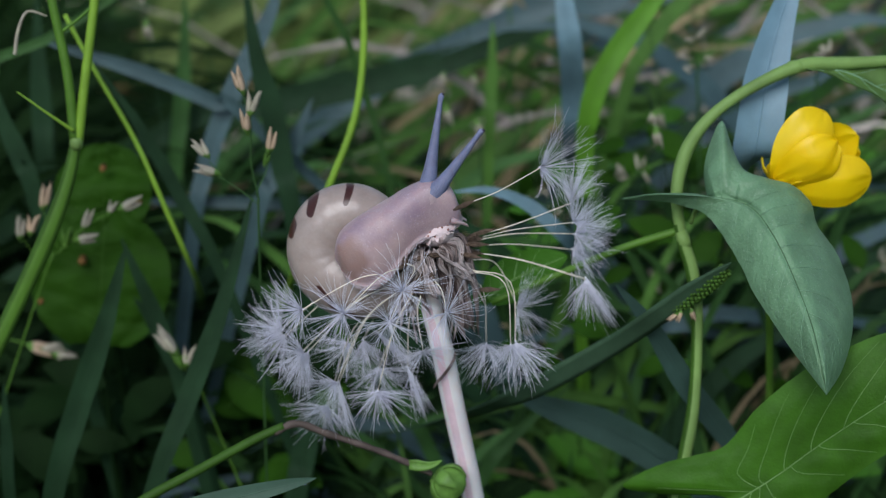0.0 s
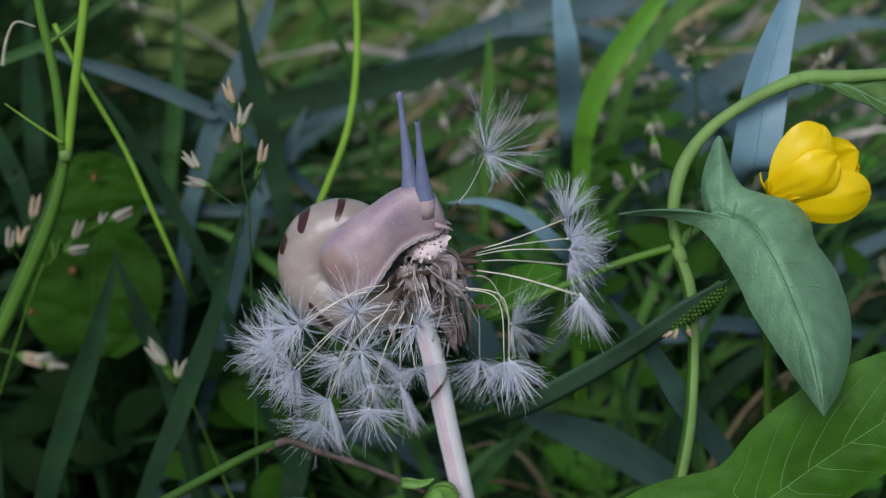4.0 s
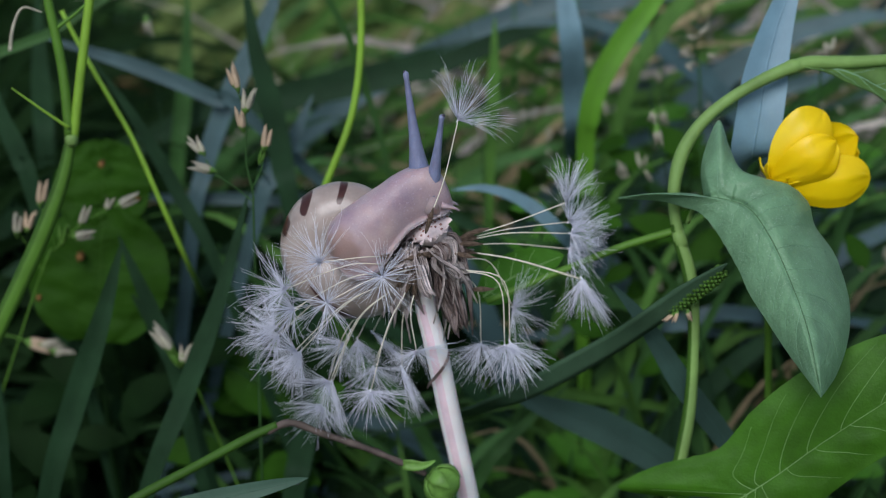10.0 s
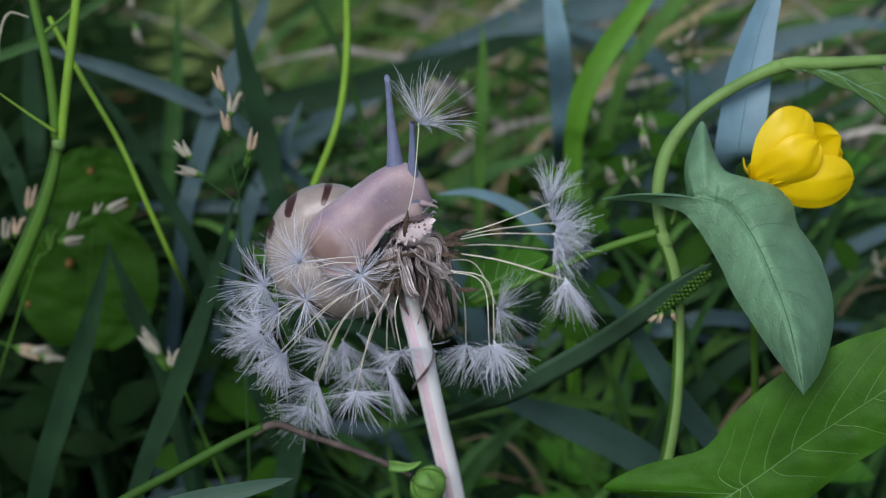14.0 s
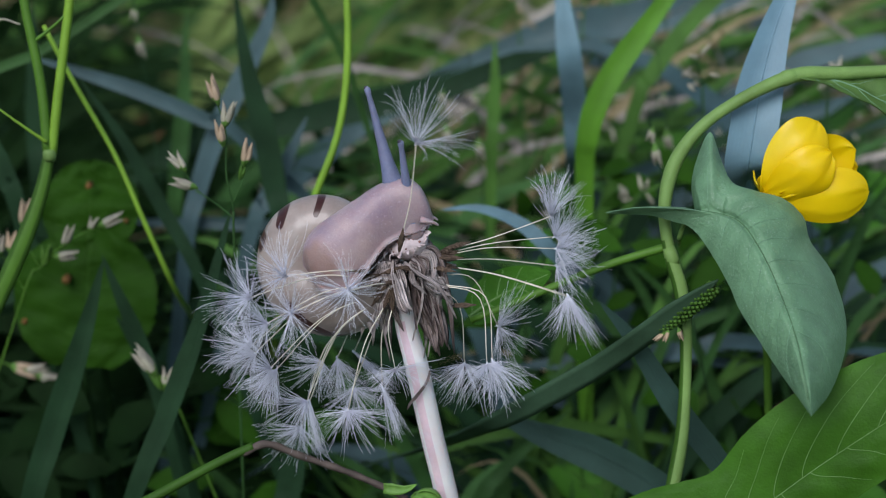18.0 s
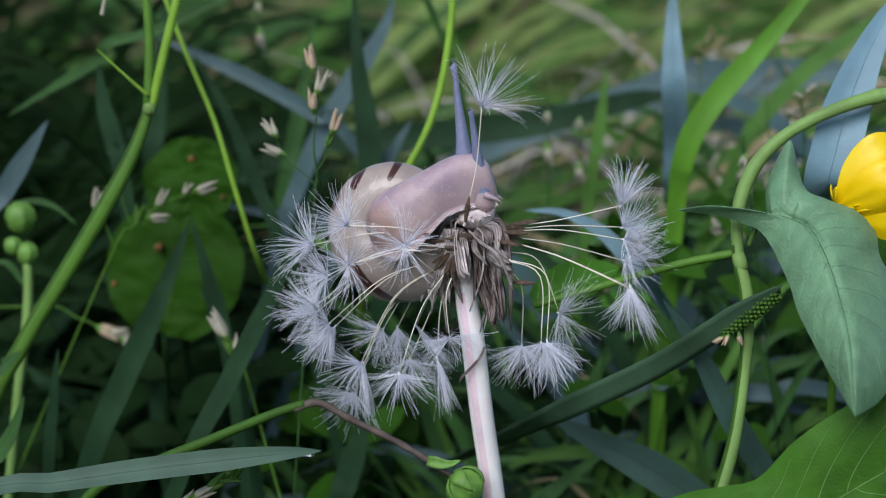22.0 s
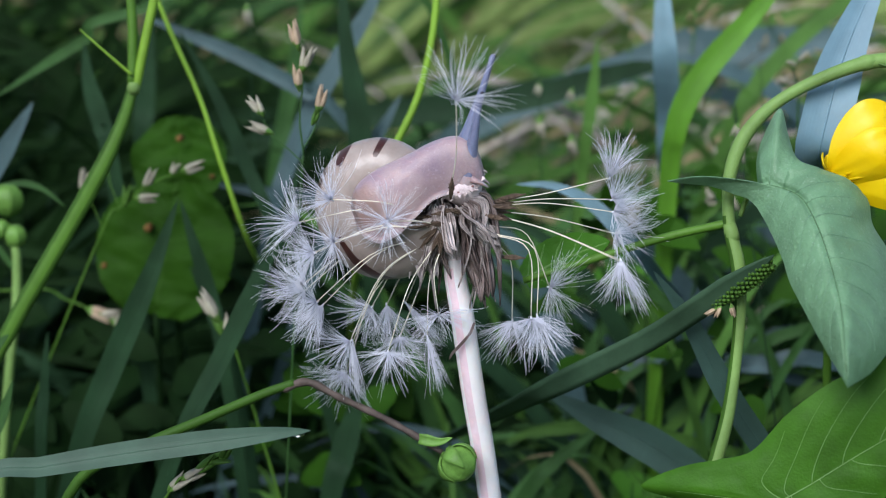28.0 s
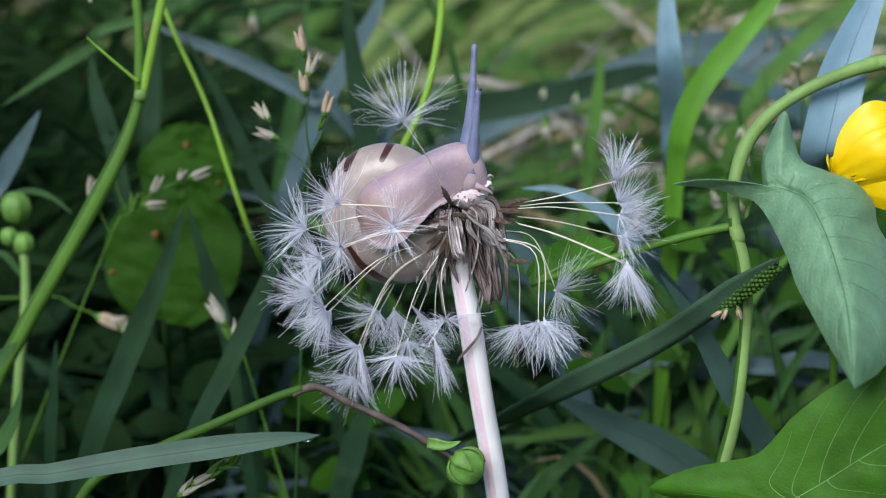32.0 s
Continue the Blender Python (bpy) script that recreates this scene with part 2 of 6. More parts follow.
class Shape:
    """Vertices, faces, texture places and material slots of one mesh."""

    def __init__(self):
        self.v, self.f, self.uv, self.slot = [], [], [], []

    def face(self, idx, uv=None, slot=0):
        self.f.append(idx)
        self.uv.append(uv or [(0, 0)] * len(idx))
        self.slot.append(slot)

    def grid(self, rings, closed=True, cap=True, slot=None):
        """Rings of equally many places, joined in turn."""
        base, m = len(self.v), len(rings[0])
        for r in rings:
            self.v.extend(tuple(p) for p in r)
        top = len(rings) - 1
        for i in range(top):
            for j in range(m if closed else m - 1):
                k = (j + 1) % m
                uv = [(j / m, i / top), ((j + 1) / m, i / top), ((j + 1) / m, (i + 1) / top), (j / m, (i + 1) / top)]
                self.face([base + i * m + j, base + i * m + k, base + (i + 1) * m + k, base + (i + 1) * m + j], uv, slot(i / top, j / m) if slot else 0)
        if cap and closed:
            self.face([base + j for j in reversed(range(m))])
            self.face([base + top * m + j for j in range(m)])
        return self

    def sheet(self, rings):
        """A thin sheet with crisp rims: each ring runs over the upper side and back along the lower one."""
        h = len(rings[0]) // 2
        self.grid([r[:h] for r in rings], closed=False)
        self.grid([r[h:] for r in rings], closed=False)
        self.grid([[r[-1], r[0]] for r in rings], closed=False)
        return self.grid([[r[h - 1], r[h]] for r in rings], closed=False)

    def tube(self, line, radii, sides=8, slot=None, flat=1.0, up=None):
        """A round tube along a line; radii: a number a place or a function of 0..1. flat: its height over its width."""
        n, rings, ref = len(line), [], Vector(up or (0.13, -1, 0.21))
        for i, p in enumerate(line):
            t = (line[min(i + 1, n - 1)] - line[max(i - 1, 0)]).normalized()
            a = t.cross(ref)
            a = a.normalized() if a.length > 1e-4 else t.orthogonal().normalized()
            b = a.cross(t).normalized()
            r = radii(i / (n - 1)) if callable(radii) else radii[i]
            rings.append([p + r * (a * math.cos(q) + b * flat * math.sin(q)) for q in (2 * math.pi * j / sides for j in range(sides))])
        return self.grid(rings, slot=slot)

    def mesh(self, name, smooth=True):
        me = bpy.data.meshes.new(name)
        me.from_pydata(self.v, [], self.f)
        layer = me.uv_layers.new(name="UVMap")
        flat = [c for face in self.uv for uv in face for c in uv]
        layer.data.foreach_set("uv", flat)
        me.polygons.foreach_set("material_index", self.slot)
        me.polygons.foreach_set("use_smooth", [smooth] * len(self.f))
        me.update()
        return me


def part(name, shape, mats, parent=None, label="", place=(0, 0, 0)):
    """One mesh object, under a thing or a part; mats: keys of MAT."""
    me = shape if isinstance(shape, bpy.types.Mesh) else shape.mesh(name)
    if not me.materials:
        for k in [mats] if isinstance(mats, str) else mats:
            me.materials.append(MAT[k])
    ob = new(name, me)
    ob.location = place
    if parent:
        ob.parent = parent
    if label:
        tagged(ob, label)
    return ob


def empty(name, place, label, category, group=""):
    ob = new(name)
    ob.location = place
    return tagged(ob, label, category, group)


def to_ground(pts, lean=0.25):
    """Carries a line on from its last place down to the soil."""
    a, b = Vector(pts[-2]), Vector(pts[-1])
    d = (b - a).normalized()
    z = b.z
    mid = b + d * 0.45 * z + Vector((0, 7, -0.2 * z))
    foot = b + Vector((d.x * 0.7 * z, d.y * 0.7 * z + 26, -z - 2))
    return [*[Vector(p) for p in pts], mid, foot]


def blade_shape(line, width, facing=(0, -1, 0.3), roll=0.0, fold=0.18, thick=0.22, tip=0.3, slim=0.35):
    """A grass blade along a line in millimetres from its tip to its root: a shallow V with thickness."""
    n, rings = len(line), []
    for i, p in enumerate(line):
        s = i / (n - 1)
        t = (line[min(i + 1, n - 1)] - line[max(i - 1, 0)]).normalized()
        side = t.cross(Vector(facing))
        side = side.normalized() if side.length > 1e-4 else t.orthogonal().normalized()
        up = side.cross(t)
        a = roll * (0.6 + 0.8 * s)
        side, up = side * math.cos(a) + up * math.sin(a), up * math.cos(a) - side * math.sin(a)
        w = 0.5 * width * (min(1.0, s / tip) ** 0.75 if s < tip else 1.0 - slim * max(0, s - 0.45)) + 0.03
        ring = [p + side * (w * u) + up * (-abs(u) * 0 + fold * w * abs(u)) + up * (0.5 * thick) for u in (-1, -0.5, 0, 0.5, 1)]
        ring += [p + side * (w * u) + up * (fold * w * abs(u)) - up * (0.5 * thick) for u in (0.97, 0.5, 0, -0.5, -0.97)]
        rings.append([q * 0.001 for q in ring])
    return rings


rng = random.Random(7)


def blade(pts, width, mat, label, down=True):
    line = smooth_line(to_ground(pts) if down else pts, 34)
    foot = line[-1].copy()
    line, roll = [p - foot for p in line], rng.uniform(-0.3, 0.3)
    rings = blade_shape(line, width, roll=roll, slim=1.0)
    top = empty("grass_plant", foot * 0.001, label, "grass plant", "single grasses in the meadow")
    ob = part("leaf_blade", Shape().sheet(rings), mat, top)
    rib = Shape().tube([r[2].lerp(r[7], 0.2) for r in rings[1:]], lambda s: (0.05 + 0.02 * width * min(1, 5 * s)) * 0.001, 5)
    part("midrib", rib, mat, ob, "raised midrib")
    return top


def stalk(pts, r0, r1, mat, label, name="stalk", category="stalk", down=True):
    line = smooth_line(to_ground(pts) if down else pts, 36)
    foot = line[-1].copy()
    ob = part(name, Shape().tube([(p - foot) * 0.001 for p in line], lambda s: (r0 + (r1 - r0) * s) * 0.001, 10), mat, place=foot * 0.001)
    return tagged(ob, label, category)


# ---- ground ----
def ground():
    s = Shape()
    xs = [-60, -10, -2] + [i * 0.02 for i in range(-60, 61)] + [2, 10, 60]
    ys = [-60, -10, -2] + [i * 0.02 for i in range(-30, 91)] + [3, 10, 60]
    rows_ = []
    for y in ys:
        rows_.append([Vector((x, y, 0.006 * noise.noise(Vector((x * 9, y * 9, 0))) + 0.002 * noise.noise(Vector((x * 60, y * 60, 3))) if abs(x) < 1.3 and -0.7 < y < 1.9 else 0)) for x in xs])
    s.grid(rows_, closed=False)
    tagged(part("ground", s, "soil"), "dark mossy soil under the meadow grass", "ground", kind="structure")


ground()
# ---- single grass blades and stalks, from tip to root, in millimetres ----
blade([(72.6, 31.4, 195.3), (67.3, 26.9, 185.6), (63.2, 22.2, 175.2), (60.5, 17.5, 164.3), (60.0, 19.7, 156.9), (64.1, 43.7, 147.4), (71.7, 83.2, 134.8)], 8.7, "pale_glaucous", "broad blue-green grass blade standing behind the bindweed")
blade([(32.3, 88.9, 190.5), (32.6, 86.3, 183.3), (33.2, 83.5, 175.0), (34.2, 82.2, 166.4), (35.9, 90.3, 153.4), (36.8, 96.9, 141.9), (41.6, 141.7, 121.7), (49.0, 216.8, 91.1)], 5.3, "glaucous", "upright blue-green grass blade in the meadow")
blade([(64.8, 77.0, 195.6), (58.9, 76.0, 188.3), (50.4, 75.0, 176.9), (43.1, 74.0, 167.5), (38.5, 73.0, 159.6), (36.5, 73.0, 151.8), (36.1, 75.0, 142.2), (36.1, 77.0, 95.0), (37.1, 80.0, 45.0), (38.1, 82.0, -2.0)], 5.1, "fresh", "bright green slanting grass blade", False)
blade([(87.1, 116.1, 187.7), (78.5, 115.2, 181.2), (65.2, 113.5, 169.5), (55.9, 111.9, 157.7), (50.6, 110.2, 145.8)], 4.0, "lime", "bright green slanting grass blade")
blade([(4.4, 49.6, 144.2), (12.1, 49.6, 144.2), (20.2, 49.2, 140.9), (27.7, 48.2, 134.0), (33.9, 62.7, 124.5), (42.4, 98.6, 108.4), (52.9, 152.6, 86.0)], 3.0, "glaucous", "arched narrow blue-green grass blade")
blade([(31.3, 7.4, 137.6), (38.1, 9.3, 128.6), (46.1, 10.6, 114.9), (54.4, 12.1, 103.1), (61.9, 13.6, 90.9)], 4.4, "sage_dark", "dark green grass blade leaning across the bindweed stem")
blade([(12.3, 34.7, 106.1), (22.7, 34.1, 101.4), (34.4, 33.4, 96.5), (46.1, 32.4, 89.2), (56.7, 31.1, 80.1)], 7.4, "sage_dark", "wide dark green grass blade lying low")
blade([(44.8, 138.0, 163.2), (27.5, 137.3, 158.0), (5.9, 136.4, 151.5), (-15.7, 135.8, 147.2), (-39.9, 135.2, 143.1), (-58.5, 134.6, 138.7)], 7.4, "deep", "wide blue-green grass blade lying across the meadow")
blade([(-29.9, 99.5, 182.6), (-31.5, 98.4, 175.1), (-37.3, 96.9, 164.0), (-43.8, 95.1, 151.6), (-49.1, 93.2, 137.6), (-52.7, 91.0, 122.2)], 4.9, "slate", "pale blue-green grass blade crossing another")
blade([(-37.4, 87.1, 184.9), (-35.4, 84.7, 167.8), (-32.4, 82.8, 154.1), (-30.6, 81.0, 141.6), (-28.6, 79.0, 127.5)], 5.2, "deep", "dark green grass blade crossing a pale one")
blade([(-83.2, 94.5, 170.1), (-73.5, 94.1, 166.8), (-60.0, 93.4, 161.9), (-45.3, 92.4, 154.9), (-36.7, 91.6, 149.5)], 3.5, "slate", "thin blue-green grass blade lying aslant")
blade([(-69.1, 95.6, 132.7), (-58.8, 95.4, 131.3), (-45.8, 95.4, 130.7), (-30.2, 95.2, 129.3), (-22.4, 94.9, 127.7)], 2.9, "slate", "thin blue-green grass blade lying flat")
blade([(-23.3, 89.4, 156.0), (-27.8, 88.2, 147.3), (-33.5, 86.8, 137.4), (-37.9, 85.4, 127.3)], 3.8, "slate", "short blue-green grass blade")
blade([(-61.9, 39.4, 139.5), (-67.1, 37.2, 123.8), (-74.2, 34.7, 105.5), (-80.8, 31.9, 85.7)], 4.9, "deep", "upright dark blue-green grass blade")
blade([(-35.9, 34.6, 150.3), (-42.7, 31.7, 129.3), (-50.6, 29.0, 110.3), (-59.9, 25.9, 88.6)], 4.1, "deep", "upright dark blue-green grass blade")
blade([(-64.4, 51.8, 136.9), (-60.8, 50.4, 127.2), (-56.8, 48.9, 116.3), (-53.6, 47.0, 102.8)], 3.2, "deep", "small dark green grass blade")
blade([(-86.8, 118.0, 179.0), (-87.5, 115.5, 160.8), (-87.6, 113.6, 147.5), (-87.6, 111.2, 130.1)], 4.9, "deep", "dark green grass blade far behind")
blade([(-53.2, 133.3, 175.0), (-54.7, 130.7, 156.0), (-56.4, 128.7, 142.3), (-59.0, 126.2, 124.3)], 4.2, "mid", "green grass blade far behind")
blade([(-69.0, 69.1, 170.1), (-60.5, 67.3, 156.8), (-53.1, 65.2, 142.1), (-43.6, 62.2, 120.9)], 2.9, "deep", "dark green grass blade beside a thin stalk")
blade([(19.4, 107.1, 168.8), (19.1, 105.8, 159.7), (18.5, 104.5, 150.5), (17.6, 102.6, 137.3)], 2.9, "lime", "short bright green grass blade")
blade([(34.3, 75.4, 101.8), (46.1, 75.5, 102.5), (59.2, 75.5, 102.5), (73.7, 75.7, 103.7)], 4.0, "slate", "blue-green grass blade lying flat")
blade([(-25.8, -15.3, 111.6), (-32.0, -16.6, 111.0), (-41.5, -18.1, 109.6), (-55.8, -19.7, 107.1), (-70.1, -21.4, 104.2), (-85.4, -23.2, 100.4)], 4.0, "sage", "blue-green grass blade with a dewdrop at its tip")
blade([(-97.9, 60.6, 154.4), (-101.6, 59.6, 147.7), (-106.3, 58.5, 139.2), (-113.4, 56.4, 124.6)], 4.2, "slate", "blue-green grass blade leaning outwards")
blade([(-89.3, 17.1, 116.0), (-92.7, 16.6, 112.6), (-99.3, 15.7, 106.3)], 3.2, "mid", "small green grass blade")
blade([(-88.2, 15.9, 107.4), (-89.7, 15.0, 101.4), (-92.4, 14.2, 95.8), (-96.7, 13.3, 89.0)], 3.0, "mid", "small green grass blade")
blade([(-25.7, 52.8, 99.3), (-27.3, 51.8, 92.0), (-29.3, 50.6, 83.6), (-31.4, 49.3, 73.9)], 5.4, "deep", "dark green grass blade behind the dandelion")
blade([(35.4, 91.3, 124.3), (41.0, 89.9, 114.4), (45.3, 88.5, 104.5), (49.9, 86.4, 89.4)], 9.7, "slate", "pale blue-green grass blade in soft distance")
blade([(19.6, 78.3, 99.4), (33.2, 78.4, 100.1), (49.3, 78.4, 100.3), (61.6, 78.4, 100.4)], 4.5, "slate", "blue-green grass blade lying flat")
blade([(-113.1, 79.3, 151.8), (-101.7, 80.4, 159.7), (-92.9, 81.2, 165.6), (-84.2, 82.0, 171.4)], 2.5, "mid", "thin green grass blade lying aslant")
blade([(-91.1, 74.9, 165.7), (-89.6, 73.7, 157.2), (-86.2, 72.3, 147.7), (-83.4, 70.8, 136.8)], 4.1, "deep", "dark green grass blade")
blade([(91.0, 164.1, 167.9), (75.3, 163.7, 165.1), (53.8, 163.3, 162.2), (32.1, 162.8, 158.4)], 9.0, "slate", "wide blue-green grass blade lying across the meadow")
blade([(3.7, 69.6, 82.9), (10.4, 70.0, 85.8), (22.6, 70.3, 87.7), (37.4, 70.2, 87.3)], 3.0, "lime", "bright green grass blade lying low")
blade([(30.4, 52.8, 98.8), (15.7, 51.0, 86.2), (9.1, 49.8, 77.5)], 3.1, "mid", "green grass blade lying low")
blade([(-89.4, 41.6, 109.9), (-89.7, 40.0, 98.3), (-89.9, 37.9, 83.1)], 2.7, "deep", "dark green grass blade")
blade([(-63.2, 56.1, 122.2), (-58.8, 55.1, 115.3), (-55.5, 54.1, 108.4), (-52.8, 52.8, 99.0)], 4.2, "deep", "dark green grass blade before a round leaf")
stalk([(-14.4, 51.1, 204.5), (-12.6, 49.1, 190.3), (-12.9, 47.0, 174.9), (-15.3, 45.1, 161.6), (-20.4, 43.4, 149.6), (-25.0, 45.7, 138.7), (-29.7, 68.5, 120.5), (-35.0, 102.9, 94.2)], 0.73, 0.73, "lime_stem", "slender yellow-green flower stalk")
stalk([(-71.8, 52.0, 183.7), (-66.6, 50.4, 172.4), (-59.7, 48.5, 158.6), (-54.9, 46.7, 145.9), (-50.4, 50.8, 130.3), (-50.7, 74.4, 116.9), (-54.1, 128.1, 92.5)], 0.46, 0.57, "lime_stem", "thin yellow-green stalk leaning")

# ---- the dandelion clock ----
FOOT = Vector((14.0, 12.0, -2.0))


def pappus_mesh(hairs, low, high, length, curl, seed, stray=0.12):
    """A parachute of fine hairs round +z: angles low to high degrees off the axis; hairs cling together in loose locks."""
    r, s = random.Random(seed), Shape()
    locks = [(i * 2.39996 + r.uniform(-0.5, 0.5), low + (high - low) * math.sqrt((i + 0.5) / (hairs // 3)), r.uniform(0.8, 1.08), curl * r.uniform(-0.6, 2.2), r.uniform(-0.5, 0.5)) for i in range(hairs // 3)]
    for i in range(hairs):
        ta, tp, tl, tb, ts = locks[i % len(locks)]
        az, pol = ta + r.gauss(0, 0.1), radians(tp + r.gauss(0, 3.5))
        ln = length * tl * r.uniform(0.72, 1.08)
        bend, sway = tb + r.uniform(-0.12, 0.12), ts + r.uniform(-0.12, 0.12)
        wave = r.uniform(0.15, 0.45) if r.random() < stray else r.uniform(0.0, 0.14)
        freq, ph = r.uniform(3, 7), r.uniform(0, 6.3)
        line, p = [], Vector((0, 0, 0))
        for k in range(9):
            f = k / 8
            a, z = pol + bend * f * f + wave * math.sin(f * freq + ph), az + sway * f * f + wave * 1.3 * math.cos(f * freq * 0.8 + ph)
            line.append(p.copy())
            p = p + Vector((math.sin(a) * math.cos(z), math.sin(a) * math.sin(z), math.cos(a))) * ln / 8
        thick = r.uniform(0.8, 1.25)
        s.tube([q * 0.001 for q in line], lambda u: (0.042 - 0.024 * u) * thick * 0.001, 3)
    s.tube([Vector((0, 0, z)) * 0.001 for z in (-0.5, -0.1, 0.2, 0.45)], [0.00012, 0.00019, 0.0002, 0.00008], 7)
    me = s.mesh("pappus")
    me.materials.append(MAT["hair"])
    return me


PAPPUS = {
    "open": [pappus_mesh(100, 35, 100, 8.4, -0.35, k) for k in range(3)],
    "fan": [pappus_mesh(108, 8, 74, 9.2, 0.35, 10 + k) for k in range(3)],
    "brush": [pappus_mesh(96, 4, 40, 9.2, 0.3, 20 + k, 0.3) for k in range(3)],
    "folded": [pappus_mesh(70, 0, 8, 10.5, 0.1, 30 + k) for k in range(2)],
    "wide": [pappus_mesh(108, 12, 88, 9.0, 0.1, 40 + k, 0.2) for k in range(2)],
    "skirt": [pappus_mesh(140, 8, 88, 9.8, -0.5, 50 + k, 0.25) for k in range(2)],
    "plume": [pappus_mesh(86, 8, 72, 11.2, 0.4, 60)],
}


def achene_mesh():
    s = Shape()
    line = [Vector((0, 0, z * 1.15)) * 0.001 for z in (0, 0.4, 1.2, 2.2, 3.0, 3.5, 3.9, 4.3)]
    s.tube(line, [0.00012, 0.00027, 0.0004, 0.00046, 0.0004, 0.00025, 0.00016, 0.00012], 10)
    for i in range(14):
        a, z = i * 2.4, 2.0 + 0.09 * i
        d = Vector((math.cos(a), math.sin(a), 0.9))
        b = Vector((math.cos(a) * 0.38, math.sin(a) * 0.38, z))
        s.tube([b * 0.001, (b + d * 0.28) * 0.001], [0.0001, 0.00002], 3)
    me = s.mesh("achene")
    me.materials.append(MAT["achene"])
    return me


ACHENE = achene_mesh()


def seed_part(parent, root, centre, axis, kind, pick, bow=(0, 0, 0), name="seed", spin=0.0):
    """A seed of the clock: its stalk, with the achene at the root and the parachute at the end. Places in millimetres."""
    root, centre = Vector(root), Vector(centre)
    d = centre - root
    mid = d * 0.5 + Vector(bow)
    start = d.normalized() * 2.5 + mid.normalized() * 1.2
    line = smooth_line([start, mid, d], 10)
    base = parent.location * 1000 if parent else Vector((0, 0, 0))
    ob = part(name, Shape().tube([p * 0.001 for p in line], lambda u: (0.115 - 0.03 * u) * 0.001, 5), "beak", parent, place=(root - base) * 0.001)
    ac = part("achene", ACHENE, "achene", ob, "brown ribbed seed")
    ac.rotation_euler = start.to_track_quat("Z", "Y").to_euler()
    pa = part("pappus", PAPPUS[kind][pick % len(PAPPUS[kind])], "hair", ob, "white silky parachute of hairs", d * 0.001)
    pa.rotation_euler = (Vector(axis).to_track_quat("Z", "Y") @ Euler((0, 0, spin)).to_quaternion()).to_euler()
    return ob


